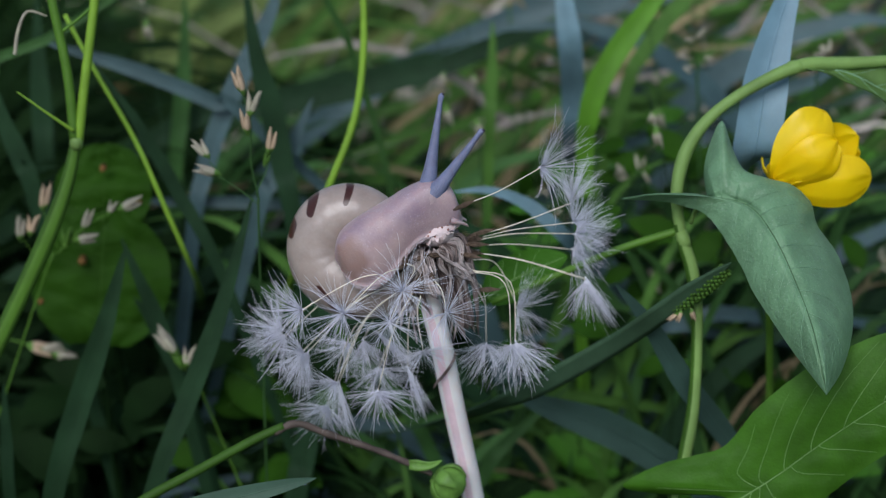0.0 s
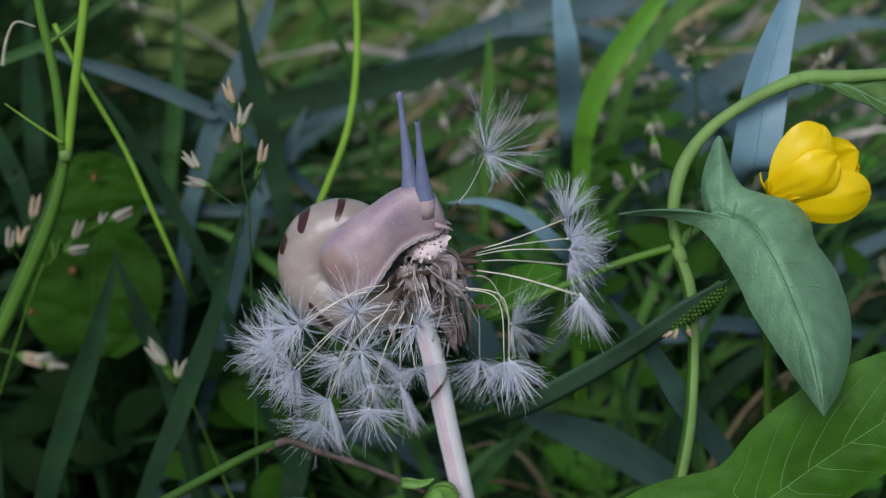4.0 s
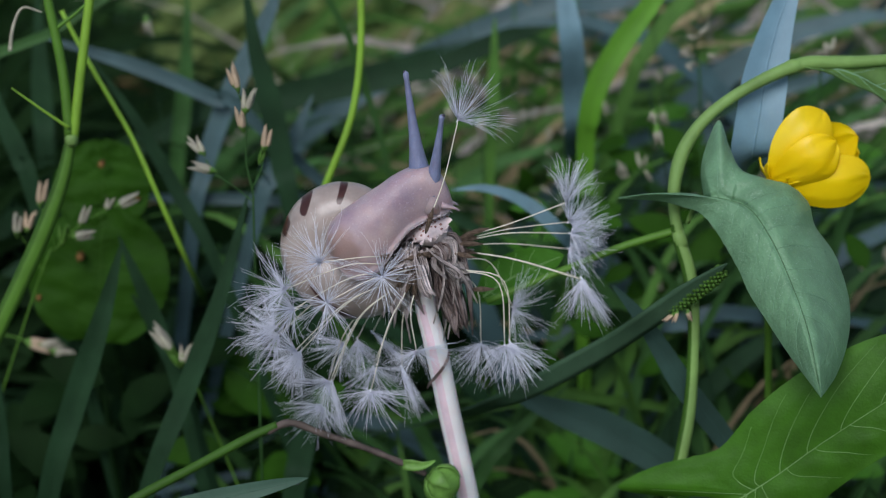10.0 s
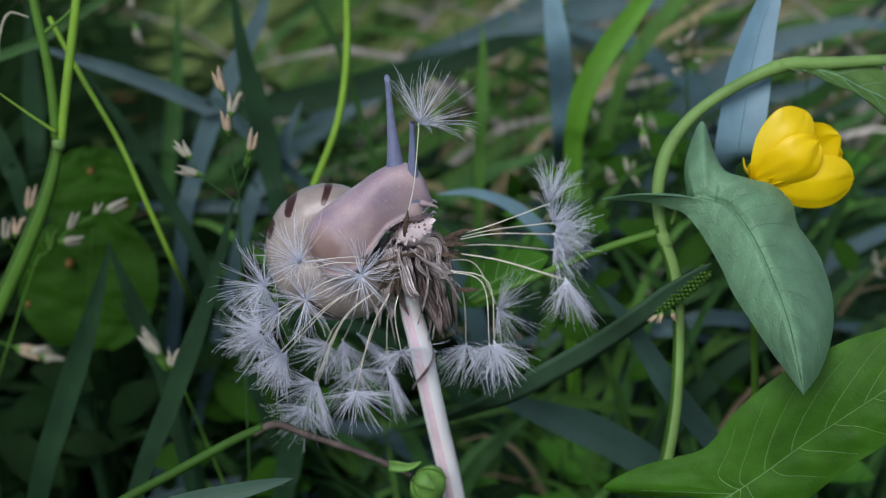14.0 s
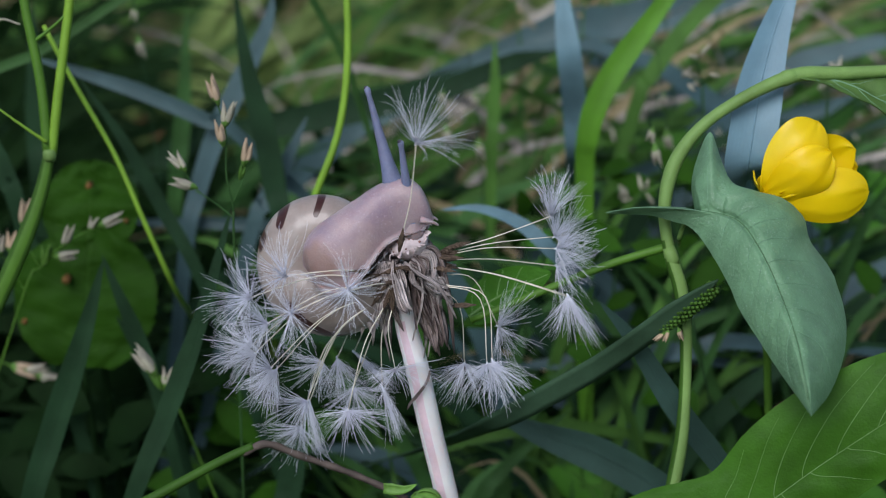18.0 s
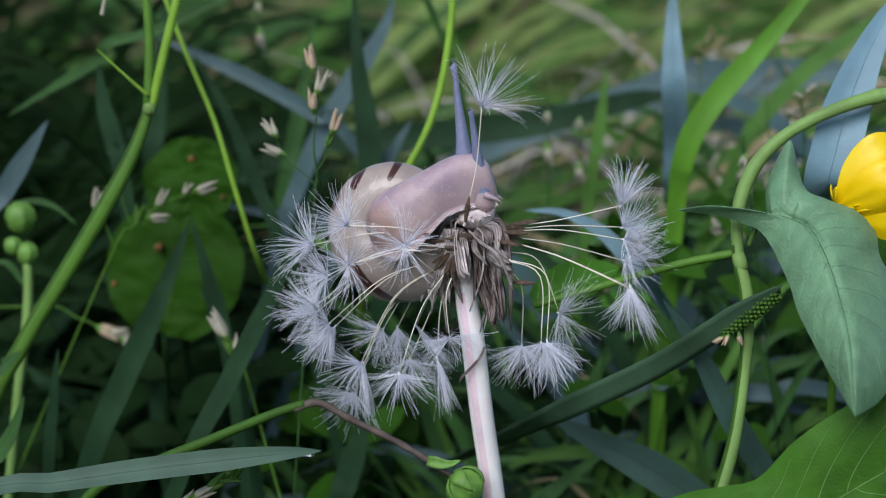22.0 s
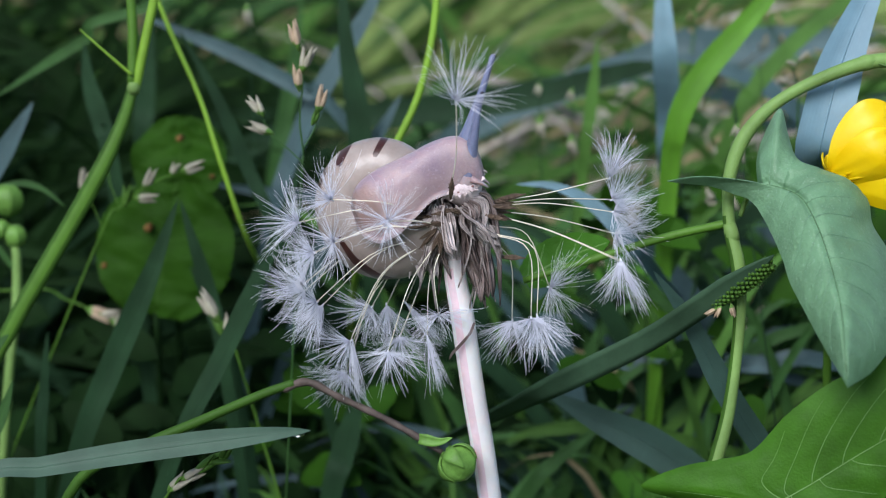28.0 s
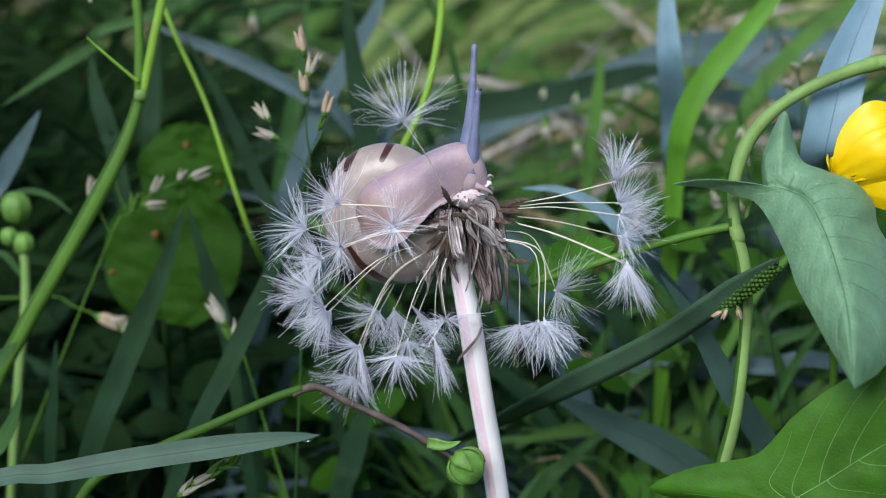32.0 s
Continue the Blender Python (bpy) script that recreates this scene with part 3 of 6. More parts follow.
def dandelion():
    top = empty("dandelion", FOOT * 0.001, "dandelion clock with a pinkish white stem and half its seeds gone", "flower")

    def rel(p):
        return (Vector(p) - FOOT) * 0.001

    line = smooth_line([(-4.6, 1.4, 148.6), (-3.5, 1.0, 137), (-2.0, 1.0, 129.8), (0.5, 2.6, 114.9), (4.1, 5.8, 94.4), (10.5, 10, 50), FOOT], 46)
    streak = {2, 3}
    part("stem", Shape().tube([rel(p) for p in line], lambda s: (1.75 + 0.35 * min(1, s * 3) + (0.12 * math.sin(s * 190) if s < 0.11 else 0)) * 0.001, 18, slot=lambda i, j: 2 if i < 0.11 else 1 if round(j * 18) in streak and i > 0.15 else 0), ["dandelion_stem", "stem_streak", "stem_top"], top, "pinkish white hollow stem")
    # receptacle: a low dome with seed pits, tilted
    up = Vector((-0.36, -0.3, 0.88)).normalized()
    turn = up.to_track_quat("Z", "Y")
    centre = Vector((-3.7, -1.6, 151.7))
    rings = []
    crown = centre + Vector((1.1, 0.1, 0.9))
    for a, z in ((1.8, -3.2), (2.9, -1.6), (3.7, 0.0), (3.65, 0.8), (2.9, 1.5), (1.8, 2.0), (0.6, 2.2)):
        rings.append([rel(crown + turn @ Vector((a * math.cos(q), a * math.sin(q), z)) * (1 + 0.1 * noise.noise(Vector((math.cos(q) * 2.6, math.sin(q) * 2.6, z)))))
                      for q in (2 * math.pi * j / 40 for j in range(40))])
    disc = part("receptacle", Shape().grid(rings), "receptacle", top, "pale pitted disc where seeds sat")
    pits = Shape()
    torn = random.Random(12)
    for i in range(60):
        a, r = i * 2.39996 + torn.uniform(-0.12, 0.12), 3.6 * math.sqrt((i + 0.5) / 60)
        z = 2.15 - 1.6 * (r / 3.6) ** 2.6
        c = crown + turn @ Vector((r * math.cos(a), r * math.sin(a), z))
        w = torn.uniform(0.0002, 0.00034)
        pits.tube([rel(c), rel(c + up * 0.22)], [w, w * 0.7], 7)
    # shreds of skin round the rim
    for i in range(26):
        a = i / 26 * 6.283 + torn.uniform(-0.1, 0.1)
        e = turn @ Vector((math.cos(a), math.sin(a), 0))
        p0 = crown + e * 3.4 + up * torn.uniform(-0.5, 0.6)
        ln = torn.uniform(0.8, 2.0)
        flake = [p0, p0 + e * ln * 0.5 + up * ln * torn.uniform(-0.1, 0.5), p0 + e * ln * 0.8 + up * ln * torn.uniform(-0.5, 0.7)]
        part("shred", Shape().grid(blade_shape([rel(p) * 1000 for p in reversed(smooth_line(flake, 6))], torn.uniform(0.5, 1.2), facing=up, roll=torn.uniform(-1, 1), fold=0.4, thick=0.15, tip=0.6)), "receptacle", top, "torn pale skin")
    part("pits", pits, "pit", disc, "brown seed scars").location = (0, 0, 0)
    # withered bracts bent down round the stem
    r = random.Random(3)
    for i in range(46):
        a = i / 46 * 2 * math.pi + r.uniform(-0.1, 0.1)
        out = Vector((math.cos(a), math.sin(a), 0))
        start = centre + turn @ Vector((3.4 * math.cos(a), 3.4 * math.sin(a), -1.2))
        ln, kind = r.uniform(7, 21), r.random()
        away = r.uniform(0.4, 2.4)
        front = out.y < -0.25 and abs(out.x) < 0.85
        if front:
            ln *= 0.5
        if kind < 0.3 and out.x > -0.2:
            # flung out sideways
            l2 = [start, start + out * 2.5 + Vector((0.5, -0.5, -1.5)), start + out * 5 + Vector((2.0, -0.8, -r.uniform(3, 7))), start + out * r.uniform(5, 8) + Vector((3.5, -0.5, -r.uniform(4, 9)))]
        else:
            dx = r.uniform(-2.2, 2.8)
            l2 = [start, start + out * away + Vector((dx * 0.1, 0, -1.2)), start + out * away * r.uniform(0.6, 1.5) + Vector((dx * 0.4 + r.uniform(-1, 1), r.uniform(-.8, .8), -ln * 0.5)), start + out * away * r.uniform(0, 1.2) + Vector((dx + r.uniform(-1, 1), r.uniform(-1, 1), -ln))]
        pts = [rel(p) * 1000 for p in smooth_line(l2, 16)]
        part("bract", Shape().grid(blade_shape(list(reversed(pts)), r.uniform(0.9, 2.5), facing=out + Vector((r.uniform(-0.5, 0.5), 0, 0.2)), roll=r.uniform(-1.1, 1.1), fold=r.uniform(-0.3, 0.8), thick=0.22, tip=r.uniform(0.3, 0.8))), "bract" if front or i % 3 else "dark_bract", top, "withered brown bract")
    # long ones swept out under the disc, and a dark bundle hanging by the stem
    for i in range(44):
        k = r.random()
        if i < 14:
            l2 = [centre + Vector((0.8 + 2.2 * k, -2.6 + 2 * k, -2.2)), centre + Vector((2.8 + 2.0 * k, -2.8 + 2 * k, -4.6 - r.uniform(-0.6, 1.2))), centre + Vector((5.0 + 2.0 * k, -2.4 + 2 * k, -7.4 + r.uniform(-1, 1.6))), centre + Vector((6.6 + r.uniform(-1, 2.4), -1.8 + 2 * k, -9.6 + r.uniform(-2.5, 2.8)))]
            w = r.uniform(0.9, 2.0)
        elif i >= 26:
            l2 = [centre + Vector((-3.6 + 2.4 * k, -1.0 + r.uniform(-1.5, 2), -2.2)), centre + Vector((-5.4 + 3.2 * k, -1.0 + r.uniform(-1, 3), -6 - r.uniform(0, 2))), centre + Vector((-7.0 + 4.2 * k, -0.5 + r.uniform(-1, 3), -10 - r.uniform(0, 3))), centre + Vector((-7.6 + 5.2 * k + r.uniform(-1, 1), 0.2 + r.uniform(-1, 3), -13 - r.uniform(0, 6)))]
            w = r.uniform(1.2, 2.6)
        else:
            l2 = [centre + Vector((1.0 + 2.2 * k, -1.0 + r.uniform(-1, 2), -4.0)), centre + Vector((2.6 + 2.4 * k, -1.5 + r.uniform(-1, 2), -9 - r.uniform(0, 2))), centre + Vector((4.2 + 2.4 * k, -1.0 + r.uniform(-1, 2), -14 - r.uniform(0, 2))), centre + Vector((5.0 + 2.2 * k, -0.6 + r.uniform(-1, 2), -17.5 - r.uniform(0, 3)))]
            w = r.uniform(1.4, 2.6)
        pts = [rel(p) * 1000 for p in smooth_line(l2, 18)]
        part("bract", Shape().grid(blade_shape(list(reversed(pts)), w, facing=(r.uniform(-0.5, 0.5), -1, 0.4), roll=r.uniform(-1.0, 1.0), fold=r.uniform(0.1, 0.8), thick=0.22, tip=r.uniform(0.3, 0.7))), "dark_bract" if 14 <= i < 26 else "bract", top, "withered brown bract")
    curl = [Vector(q) - FOOT for q in smooth_line([(0.6, -1.2, 128.6), (-0.1, -1.5, 126.6), (-1.8, -1.6, 124.3), (-3.2, -1.2, 122.6), (-3.7, -0.7, 121.4)], 18)]
    part("bract", Shape().grid(blade_shape(list(reversed(curl)), 0.5, facing=(0.2, -1, 0.3), roll=0.8, fold=0.5, thick=0.2, tip=0.4)), "dark_bract", top, "curled dark bract clinging to the stem")
    hub = Vector((-4.5, -1.0, 147.5))
    seeds = [
        # centre, axis, kind, root offset, bow
        ((-27.0, -8.4, 141.0), (-0.8, -0.3, -0.1), "fan", (-3, -3, -1), (0, -1, 2)),
        ((-31.2, 7.5, 131.6), (-0.85, -0.1, 0.35), "fan", (-3, 0, -1), (0, 0, 3)),
        ((-30.6, 5.0, 131.0), (-0.75, -0.2, -0.35), "fan", (-3, 0, -1), (0, 0, 3)),
        ((-27.3, -2.6, 130.9), (-0.85, -0.2, -0.3), "wide", (-2, -3, -2), (-1, -1, 2)),
        ((-26.4, -1.0, 130.0), (-0.5, -0.1, -0.8), "brush", (-2, -2, -2), (-1, -1, 2)),
        ((-21.4, -0.8, 123.7), (-0.75, -0.2, -0.6), "fan", (-2, -3, -2), (-2, -1, 2)),
        ((-21.0, -0.4, 123.4), (0.12, -0.1, -1.0), "folded", (-2, -3, -2), (-2, -1, 2)),
        ((-23.3, 9.0, 114.9), (-0.5, -0.25, -0.8), "fan", (-2, 2, -3), (-3, 0, 2)),
        ((-14.1, -5.4, 123.4), (0.02, -0.15, -1), "wide", (-1, -3, -2), (-1, -1, 1)),
        ((-18.7, 7.0, 128.1), (-0.6, 0.0, -0.75), "fan", (-2, 0, -2), (-1, 0, 1)),
        ((-16.1, 7.8, 128.4), (0.1, 0.1, -1), "brush", (-1, 1, -2), (-1, 0, 1)),
        ((-13.4, 6.8, 122.9), (0.1, 0.1, -1), "fan", (-1, 1, -2), (0, 0, 0)),
        ((-5.6, -4.6, 130.4), (0.1, -0.35, -0.7), "open", (-1, -4, -2), (-1, -1, 0)),
        ((-13.1, 12.0, 128.0), (0.7, -0.1, -0.7), "folded", (-2, 2, -2), (0, 0, 0)),
        ((-8.1, 3.0, 124.4), (0.32, -0.15, -1), "folded", (-1, -1, -2), (-1, -1, 0)),
        ((10.4, -4.0, 130.5), (0.1, -0.15, -0.95), "skirt", (5, -1, 0), (4, -1, 3.5)),
        ((11.4, -3.0, 130.8), (0.3, -0.15, -0.9), "brush", (5, -1, 0), (4.5, -1, 3.5)),
        ((6.8, 5.0, 127.5), (-0.1, -0.1, -1), "fan", (5, 1, -1), (2.5, 0, 2)),
        ((13.1, 7.5, 133.5), (0.95, -0.25, -0.12), "wide", (5, 2, 0), (2, 0, 3)),
        ((22.6, 4.6, 154.4), (0.2, -0.05, 0.95), "brush", (6, 1, 2), (0, 0, -0.4)),
        ((23.3, 5.6, 150.4), (0.75, 0.0, 0.5), "fan", (6, 1, 2), (0, 0, 0.5)),
        ((23.6, 5.5, 148.2), (0.95, 0, -0.02), "fan", (6, 1, 2), (0, 0, 0.8)),
        ((24.2, 12.0, 143.0), (0.9, 0, -0.35), "fan", (6, 2, 1), (0, 0, 0.6)),
        ((25.4, 3.7, 140.0), (0.45, -0.1, -0.8), "folded", (6, 0, 1), (0, 0, 0.7)),
        ((25.3, 3.7, 139.8), (-0.02, 0.05, -1), "brush", (6, 0, 1), (0, 0, 0.7)),
    ]
    for i, (c, ax, kind, off, bow) in enumerate(seeds):
        seed_part(top, hub + Vector(off), c, ax, kind, i, bow, spin=i * 1.3)
    moved = [seed_part(top, hub + Vector(off), c, ax, kind, i, bow) for i, (c, ax, kind, off, bow) in enumerate((
        ((-24.5, -6.7, 150.3), (-0.75, -0.35, 0.65), "fan", (-4, -3, 1), (0, -2, 1)),
        ((-30.2, -6.0, 145.8), (-0.9, -0.3, 0.3), "fan", (-3, -3, 0), (0, -1, 2)),
        ((-13.6, -15.0, 148.6), (-0.2, -0.9, 0.1), "open", (0, -4, -1), (0, -1, 0.5)),
        ((-23.2, -11.0, 143.6), (-0.6, -0.75, 0.0), "open", (-3, -4, -1), (0, -1, 1))))]
    # seeds torn off but still held, lying on the right rim
    for p, d in (((2.0, -1.5, 149.5), (1, -0.2, 0.0)), ((1.0, -2.5, 148.2), (1, -0.5, -0.1)), ((3.5, 0.5, 150.3), (1, 0, 0.25)), ((4.0, -1.0, 140.5), (1, -0.2, 0.05)), ((-3.0, -4.0, 148.8), (-1, -0.5, -0.1)), ((-1.0, -4.2, 148.3), (-0.9, -0.6, 0.3))):
        a = part("achene", ACHENE, "achene", top, "brown ribbed seed", rel(p))
        a.rotation_euler = Vector(d).to_track_quat("Z", "Y").to_euler()
    return top, moved


clock, swung = dandelion()


# ---- the loose seed ----
LOOSE = Vector((-4.6, -7.4, 151.0))
loose = seed_part(None, LOOSE, LOOSE + Vector((0, 0, 21.0)), (0.42, 0.0, 0.9), "plume", 0, (0.5, 0, 0), name="dandelion_seed")
tagged(loose, "loose dandelion seed with a white parachute, caught on the snail", "seed")


# ---- the snail ----
SHELL_AT, SHELL_AXIS = Vector((-15.4, 14.2, 147.3)), Vector((0.22, 0.95, -0.08))


def shell_mesh():
    s, rings = Shape(), []
    turns, steps, sides = 3.4, 420, 80
    end = turns * 2 * math.pi
    turn = SHELL_AXIS.to_track_quat("Z", "Y")
    last = turn.inverted() @ Vector((math.cos(radians(-12)), 0, math.sin(radians(-12))))
    last = math.atan2(last.y, last.x)
    for i in range(steps + 1):
        th = last + end * (1 - i / steps)
        g = math.exp(0.075 * (end * i / steps - end)) * min(1.0, 0.25 + 2.2 * i / steps)
        R, r, h = 7.7 * g, 7.7 * g, 10.0 * g
        c = Vector((R * math.cos(th), R * math.sin(th), -h))
        e = Vector((math.cos(th), math.sin(th), 0))
        wob = 1 + 0.003 * math.sin(i * 0.85) + 0.003 * math.sin(i * 0.31)
        rings.append([(c + r * wob * (e * math.cos(q) + Vector((0, 0, 1)) * math.sin(q) * 0.98)) * 0.001 for q in (2 * math.pi * j / sides for j in range(sides))])

    def near_line(p, a, b, h0, h1):
        """1 inside the mark, 0 well outside it."""
        ab, ap = Vector(b) - Vector(a), Vector(p) - Vector(a)
        k = max(0.0, min(1.0, ap.dot(ab) / ab.length_squared))
        return max(0.0, min(1.0, 0.5 + (h0 + (h1 - h0) * k - (ap - ab * k).length) / 0.8))

    marks = (((-24.9, 154.6), (-23.2, 159.6), 0.65, 0.9), ((-18.4, 156.6), (-17.3, 159.0), 0.5, 0.7), ((-28.6, 150.0), (-28.0, 152.4), 0.4, 0.7), ((-24.0, 141.9), (-21.2, 138.3), 0.4, 0.8), ((-21.2, 138.3), (-17.0, 135.5), 0.8, 0.8), ((-17.0, 135.5), (-12.5, 133.9), 0.8, 0.6))
    s.grid(rings)
    me = s.mesh("shell")
    fac = []
    for ring in rings:
        for j, v in enumerate(ring):
            p = SHELL_AT + turn @ (v * 1000)
            a = (j * 360 / sides + 180) % 360 - 180
            under = max(0.0, min(1.0, (8 - abs(a - 16)) / 6 + 0.5))
            fac.append(max([under] + [near_line((p.x, p.z), *m) for m in marks if p.y < SHELL_AT.y + 4]))
    me.attributes.new("band", "FLOAT", "POINT").data.foreach_set("value", fac)
    return me


SNAIL = Vector((-9.0, -1.0, 150.0))


def snail():
    top = empty("snail", SNAIL * 0.001, "pale lilac snail with a cream brown-banded shell, on the clock", "snail")

    def rel(p):
        return (Vector(p) - SNAIL) * 0.001

    sh = part("shell", shell_mesh(), "shell", top, "cream shell with dark brown bands", rel(SHELL_AT))
    sh.rotation_euler = SHELL_AXIS.to_track_quat("Z", "Y").to_euler()
    # back and sole of the body in x and z, from the shell to the lip, with half its depth
    back = ((-21.8, 150.9), (-21.4, 153.4), (-19.8, 155.7), (-16.3, 158.4), (-12.2, 161.1), (-9.2, 163.2), (-6.1, 164.6), (-3.4, 164.6), (-1.4, 163.2), (-0.1, 160.6), (0.6, 158.2))
    sole = ((-21.6, 149.0), (-19.0, 145.8), (-15.6, 144.9), (-12.4, 146.9), (-9.9, 150.2), (-7.4, 153.2), (-4.8, 154.7), (-2.5, 155.3), (-0.8, 155.8), (0.3, 156.4), (0.9, 157.2))
    deep = (0.6, 3.6, 4.9, 5.1, 4.7, 4.0, 3.4, 3.0, 2.5, 1.7, 0.5)
    n, m = 72, 48
    line_b = smooth_line([(x, -1.6, z) for x, z in back], n)
    line_s = smooth_line([(x, -1.6, z + 0.6) for x, z in sole], n)
    line_d = smooth_line([(d, 0, 0) for d in deep], n)
    rings, red, pivot = [], [], rel(BODY_PIVOT)
    for i in range(n + 1):
        hi, lo_, d = line_b[i], line_s[i], line_d[i].x
        mid, half = (hi + lo_) / 2, (hi - lo_) / 2
        ring = []
        for j in range(m):
            q = 2 * math.pi * j / m
            h, w = math.sin(q), math.cos(q)
            sg = 1 if w > 0 else -1
            # a rounded back, flanks that flare outwards, and a flat sole with a thin rim
            if h >= 0:
                a, e = sg * abs(w) ** 0.75, h ** 0.85
            elif abs(w) > 0.6:
                e = -(1 - abs(w)) / 0.4
                a = sg * (1 - 0.3 * e * e)
            else:
                a, e = 1.3 * w / 0.6, -1.0 + 0.06 * (1 - abs(w) / 0.6)
            skirt = 1.0 if 0.5 < abs(w) < 0.75 and h < 0 else 0.0
            p = mid + half * e + Vector((0, d * a, 0))
            # wrinkled, granular skin
            g = Vector((p.x, p.y * 0.8, p.z))
            lift = 0.12 * noise.noise(g * 0.28) + 0.045 * noise.noise(Vector((g.x * 1.1 - g.z * 0.8, g.y * 0.5, (g.z * 0.7 + g.x * 0.6) * 2.2))) + 0.045 * noise.noise(g * 2.6)
            out = (p - mid).normalized() if (p - mid).length > 1e-4 else Vector((0, -1, 0))
            p = p + out * lift * min(1, 6 * i / n + 0.1) + (Vector((0, 0, 0.18 * math.sin(i * 0.55) * noise.noise(Vector((i * 0.3, j * 0.2, 5))))) if skirt > 0.1 else Vector((0, 0, 0)))
            ring.append(rel(p) - pivot)
            red.append(max(0.0, min(1.0, 0.8 - (p - Vector((-20.5, -7, 151.0))).length / 14 + 0.1 * noise.noise(p * 0.5))))
        rings.append(ring)
    body = Shape().grid(rings).mesh("foot")
    body.attributes.new("band", "FLOAT", "POINT").data.foreach_set("value", red)
    flesh = part("foot", body, "flesh", top, "pale translucent lilac body", pivot)
    def tentacle(length, base, r=0.85):
        ln = [Vector((0, 0, z * length)) * 0.001 for z in (-0.2, -0.07, 0.02, 0.1, 0.22, 0.4, 0.6, 0.8, 0.92, 0.965, 0.99, 1.015)]
        ob = part("tentacle", Shape().tube(ln, [k * 0.001 * r for k in (2.5, 2.4, 2.15, 1.85, 1.45, 1.1, 0.82, 0.62, 0.52, 0.64, 0.58, 0.15)], 16, slot=lambda i, j: 1 if i < 0.1 else 0), ["tentacle", "flesh"], top, "slender grey-lilac eye stalk", rel(base))
        e = Shape().tube([Vector((0, -0.2, length * k)) * 0.001 for k in (0.972, 0.985, 1.0, 1.012, 1.02)], [0.0001, 0.00032, 0.0004, 0.00032, 0.0001], 8)
        part("eye", e, "eye", ob, "dark eye")
        return ob
    ta = tentacle(17.3, (-4, -1.5, 161.5))
    tb = tentacle(14.6, (-2.2, -4.5, 160.8))
    feel = []
    for y in (-4.6, -1.2):
        feel.append(part("feeler", Shape().tube([V((-1.2, 0, 0.5)), V((0, 0, 0.2)), V((0.8, 0, 0.0)), V((1.5, 0, -0.3)), V((1.9, 0, -0.6))], [0.0006, 0.00045, 0.0003, 0.00022, 0.00012], 10), "flesh", top, "short lower feeler", rel((-0.3, y, 157.8))))
    return top, flesh, ta, tb, feel


BODY_PIVOT = Vector((-19.0, 0.0, 148.0))
slug, flesh_part, tent_a, tent_b, feelers = snail()


# ---- leaves ----
def leaf_grid(line, half, facing, cup=0.12, wave=0.0, thick=0.18, n=40, m=17, seed=0, tooth=0.0):
    """Rings across a leaf along its midrib (millimetres), upper side then lower side. Gives rings and a function that finds a place on it."""
    def frame_at(s):
        k = s * (len(line) - 1)
        j = min(int(k), len(line) - 2)
        p = line[j].lerp(line[j + 1], k - j)
        t = (line[min(j + 2, len(line) - 1)] - line[max(j - 1, 0)]).normalized()
        side = t.cross(Vector(facing)).normalized()
        return p, side, side.cross(t)

    def on(s, v, lift=0.0):
        p, side, up = frame_at(s)
        w = half(s, v)
        w *= 1 + tooth * noise.noise(Vector((s * 30 + seed, v * 2, 1)))
        h = cup * w * v * v + wave * noise.noise(Vector((s * 5, v * 1.7, seed)))  + wave * 0.35 * noise.noise(Vector((s * 13, v * 5, seed + 4)))
        return p + side * (w * v) + up * (h + lift)
    rings = []
    for i in range(n + 1):
        s = i / n
        vs = [-1 + 2 * j / (m - 1) for j in range(m)]
        rings.append([on(s, v, thick / 2) * 0.001 for v in vs] + [on(s, v * 0.985, -thick / 2) * 0.001 for v in reversed(vs)])
    return rings, on


def leaf(parent, name, pts, half, facing, mat, label, veins=6, cup=0.12, wave=0.6, seed=0, lobes=(), vein_r=0.16, tooth=0.03, slant=0.16, vein="leaf_vein"):
    """A leaf with its lobes, midrib and side veins."""
    line = smooth_line(pts, 24)
    base = parent.location * 1000 if parent else line[0].copy()
    line = [p - base for p in line]
    rings, on = leaf_grid(line, half, facing, cup, wave, seed=seed, tooth=tooth)
    s = Shape().sheet(rings)
    for lp, lw in lobes:
        ll = [p - base for p in smooth_line(lp, 14)]
        lr, _ = leaf_grid(ll, lambda u, v: lw * (1 - u) ** 0.6 * min(1, 0.65 + 2 * u) + 0.05, facing, 0.25, 0.3, n=14, m=7, seed=seed + 3)
        s.grid(lr)
    ob = part(name, s, mat, parent, label, (0, 0, 0) if parent else base * 0.001)
    rib = Shape().tube([on(0.96 * i / 36, 0, 0.1) * 0.001 for i in range(37)], lambda u: (vein_r * 1.7 * (1 - 0.75 * u)) * 0.001, 6)
    part("midrib", rib, vein, ob, "midrib")
    for k in range(veins):
        for sg in (-1, 1):
            s0 = 0.05 + 0.72 * (k + 0.3 * (sg > 0)) / veins
            v = Shape().tube([on(min(0.97, s0 + slant * (q / 8) ** 1.25), sg * 0.9 * q / 8, 0.1) * 0.001 for q in range(9)], lambda u: vein_r * 0.75 * (1 - 0.7 * u) * 0.001, 5)
            part("vein", v, vein, ob)
    return ob


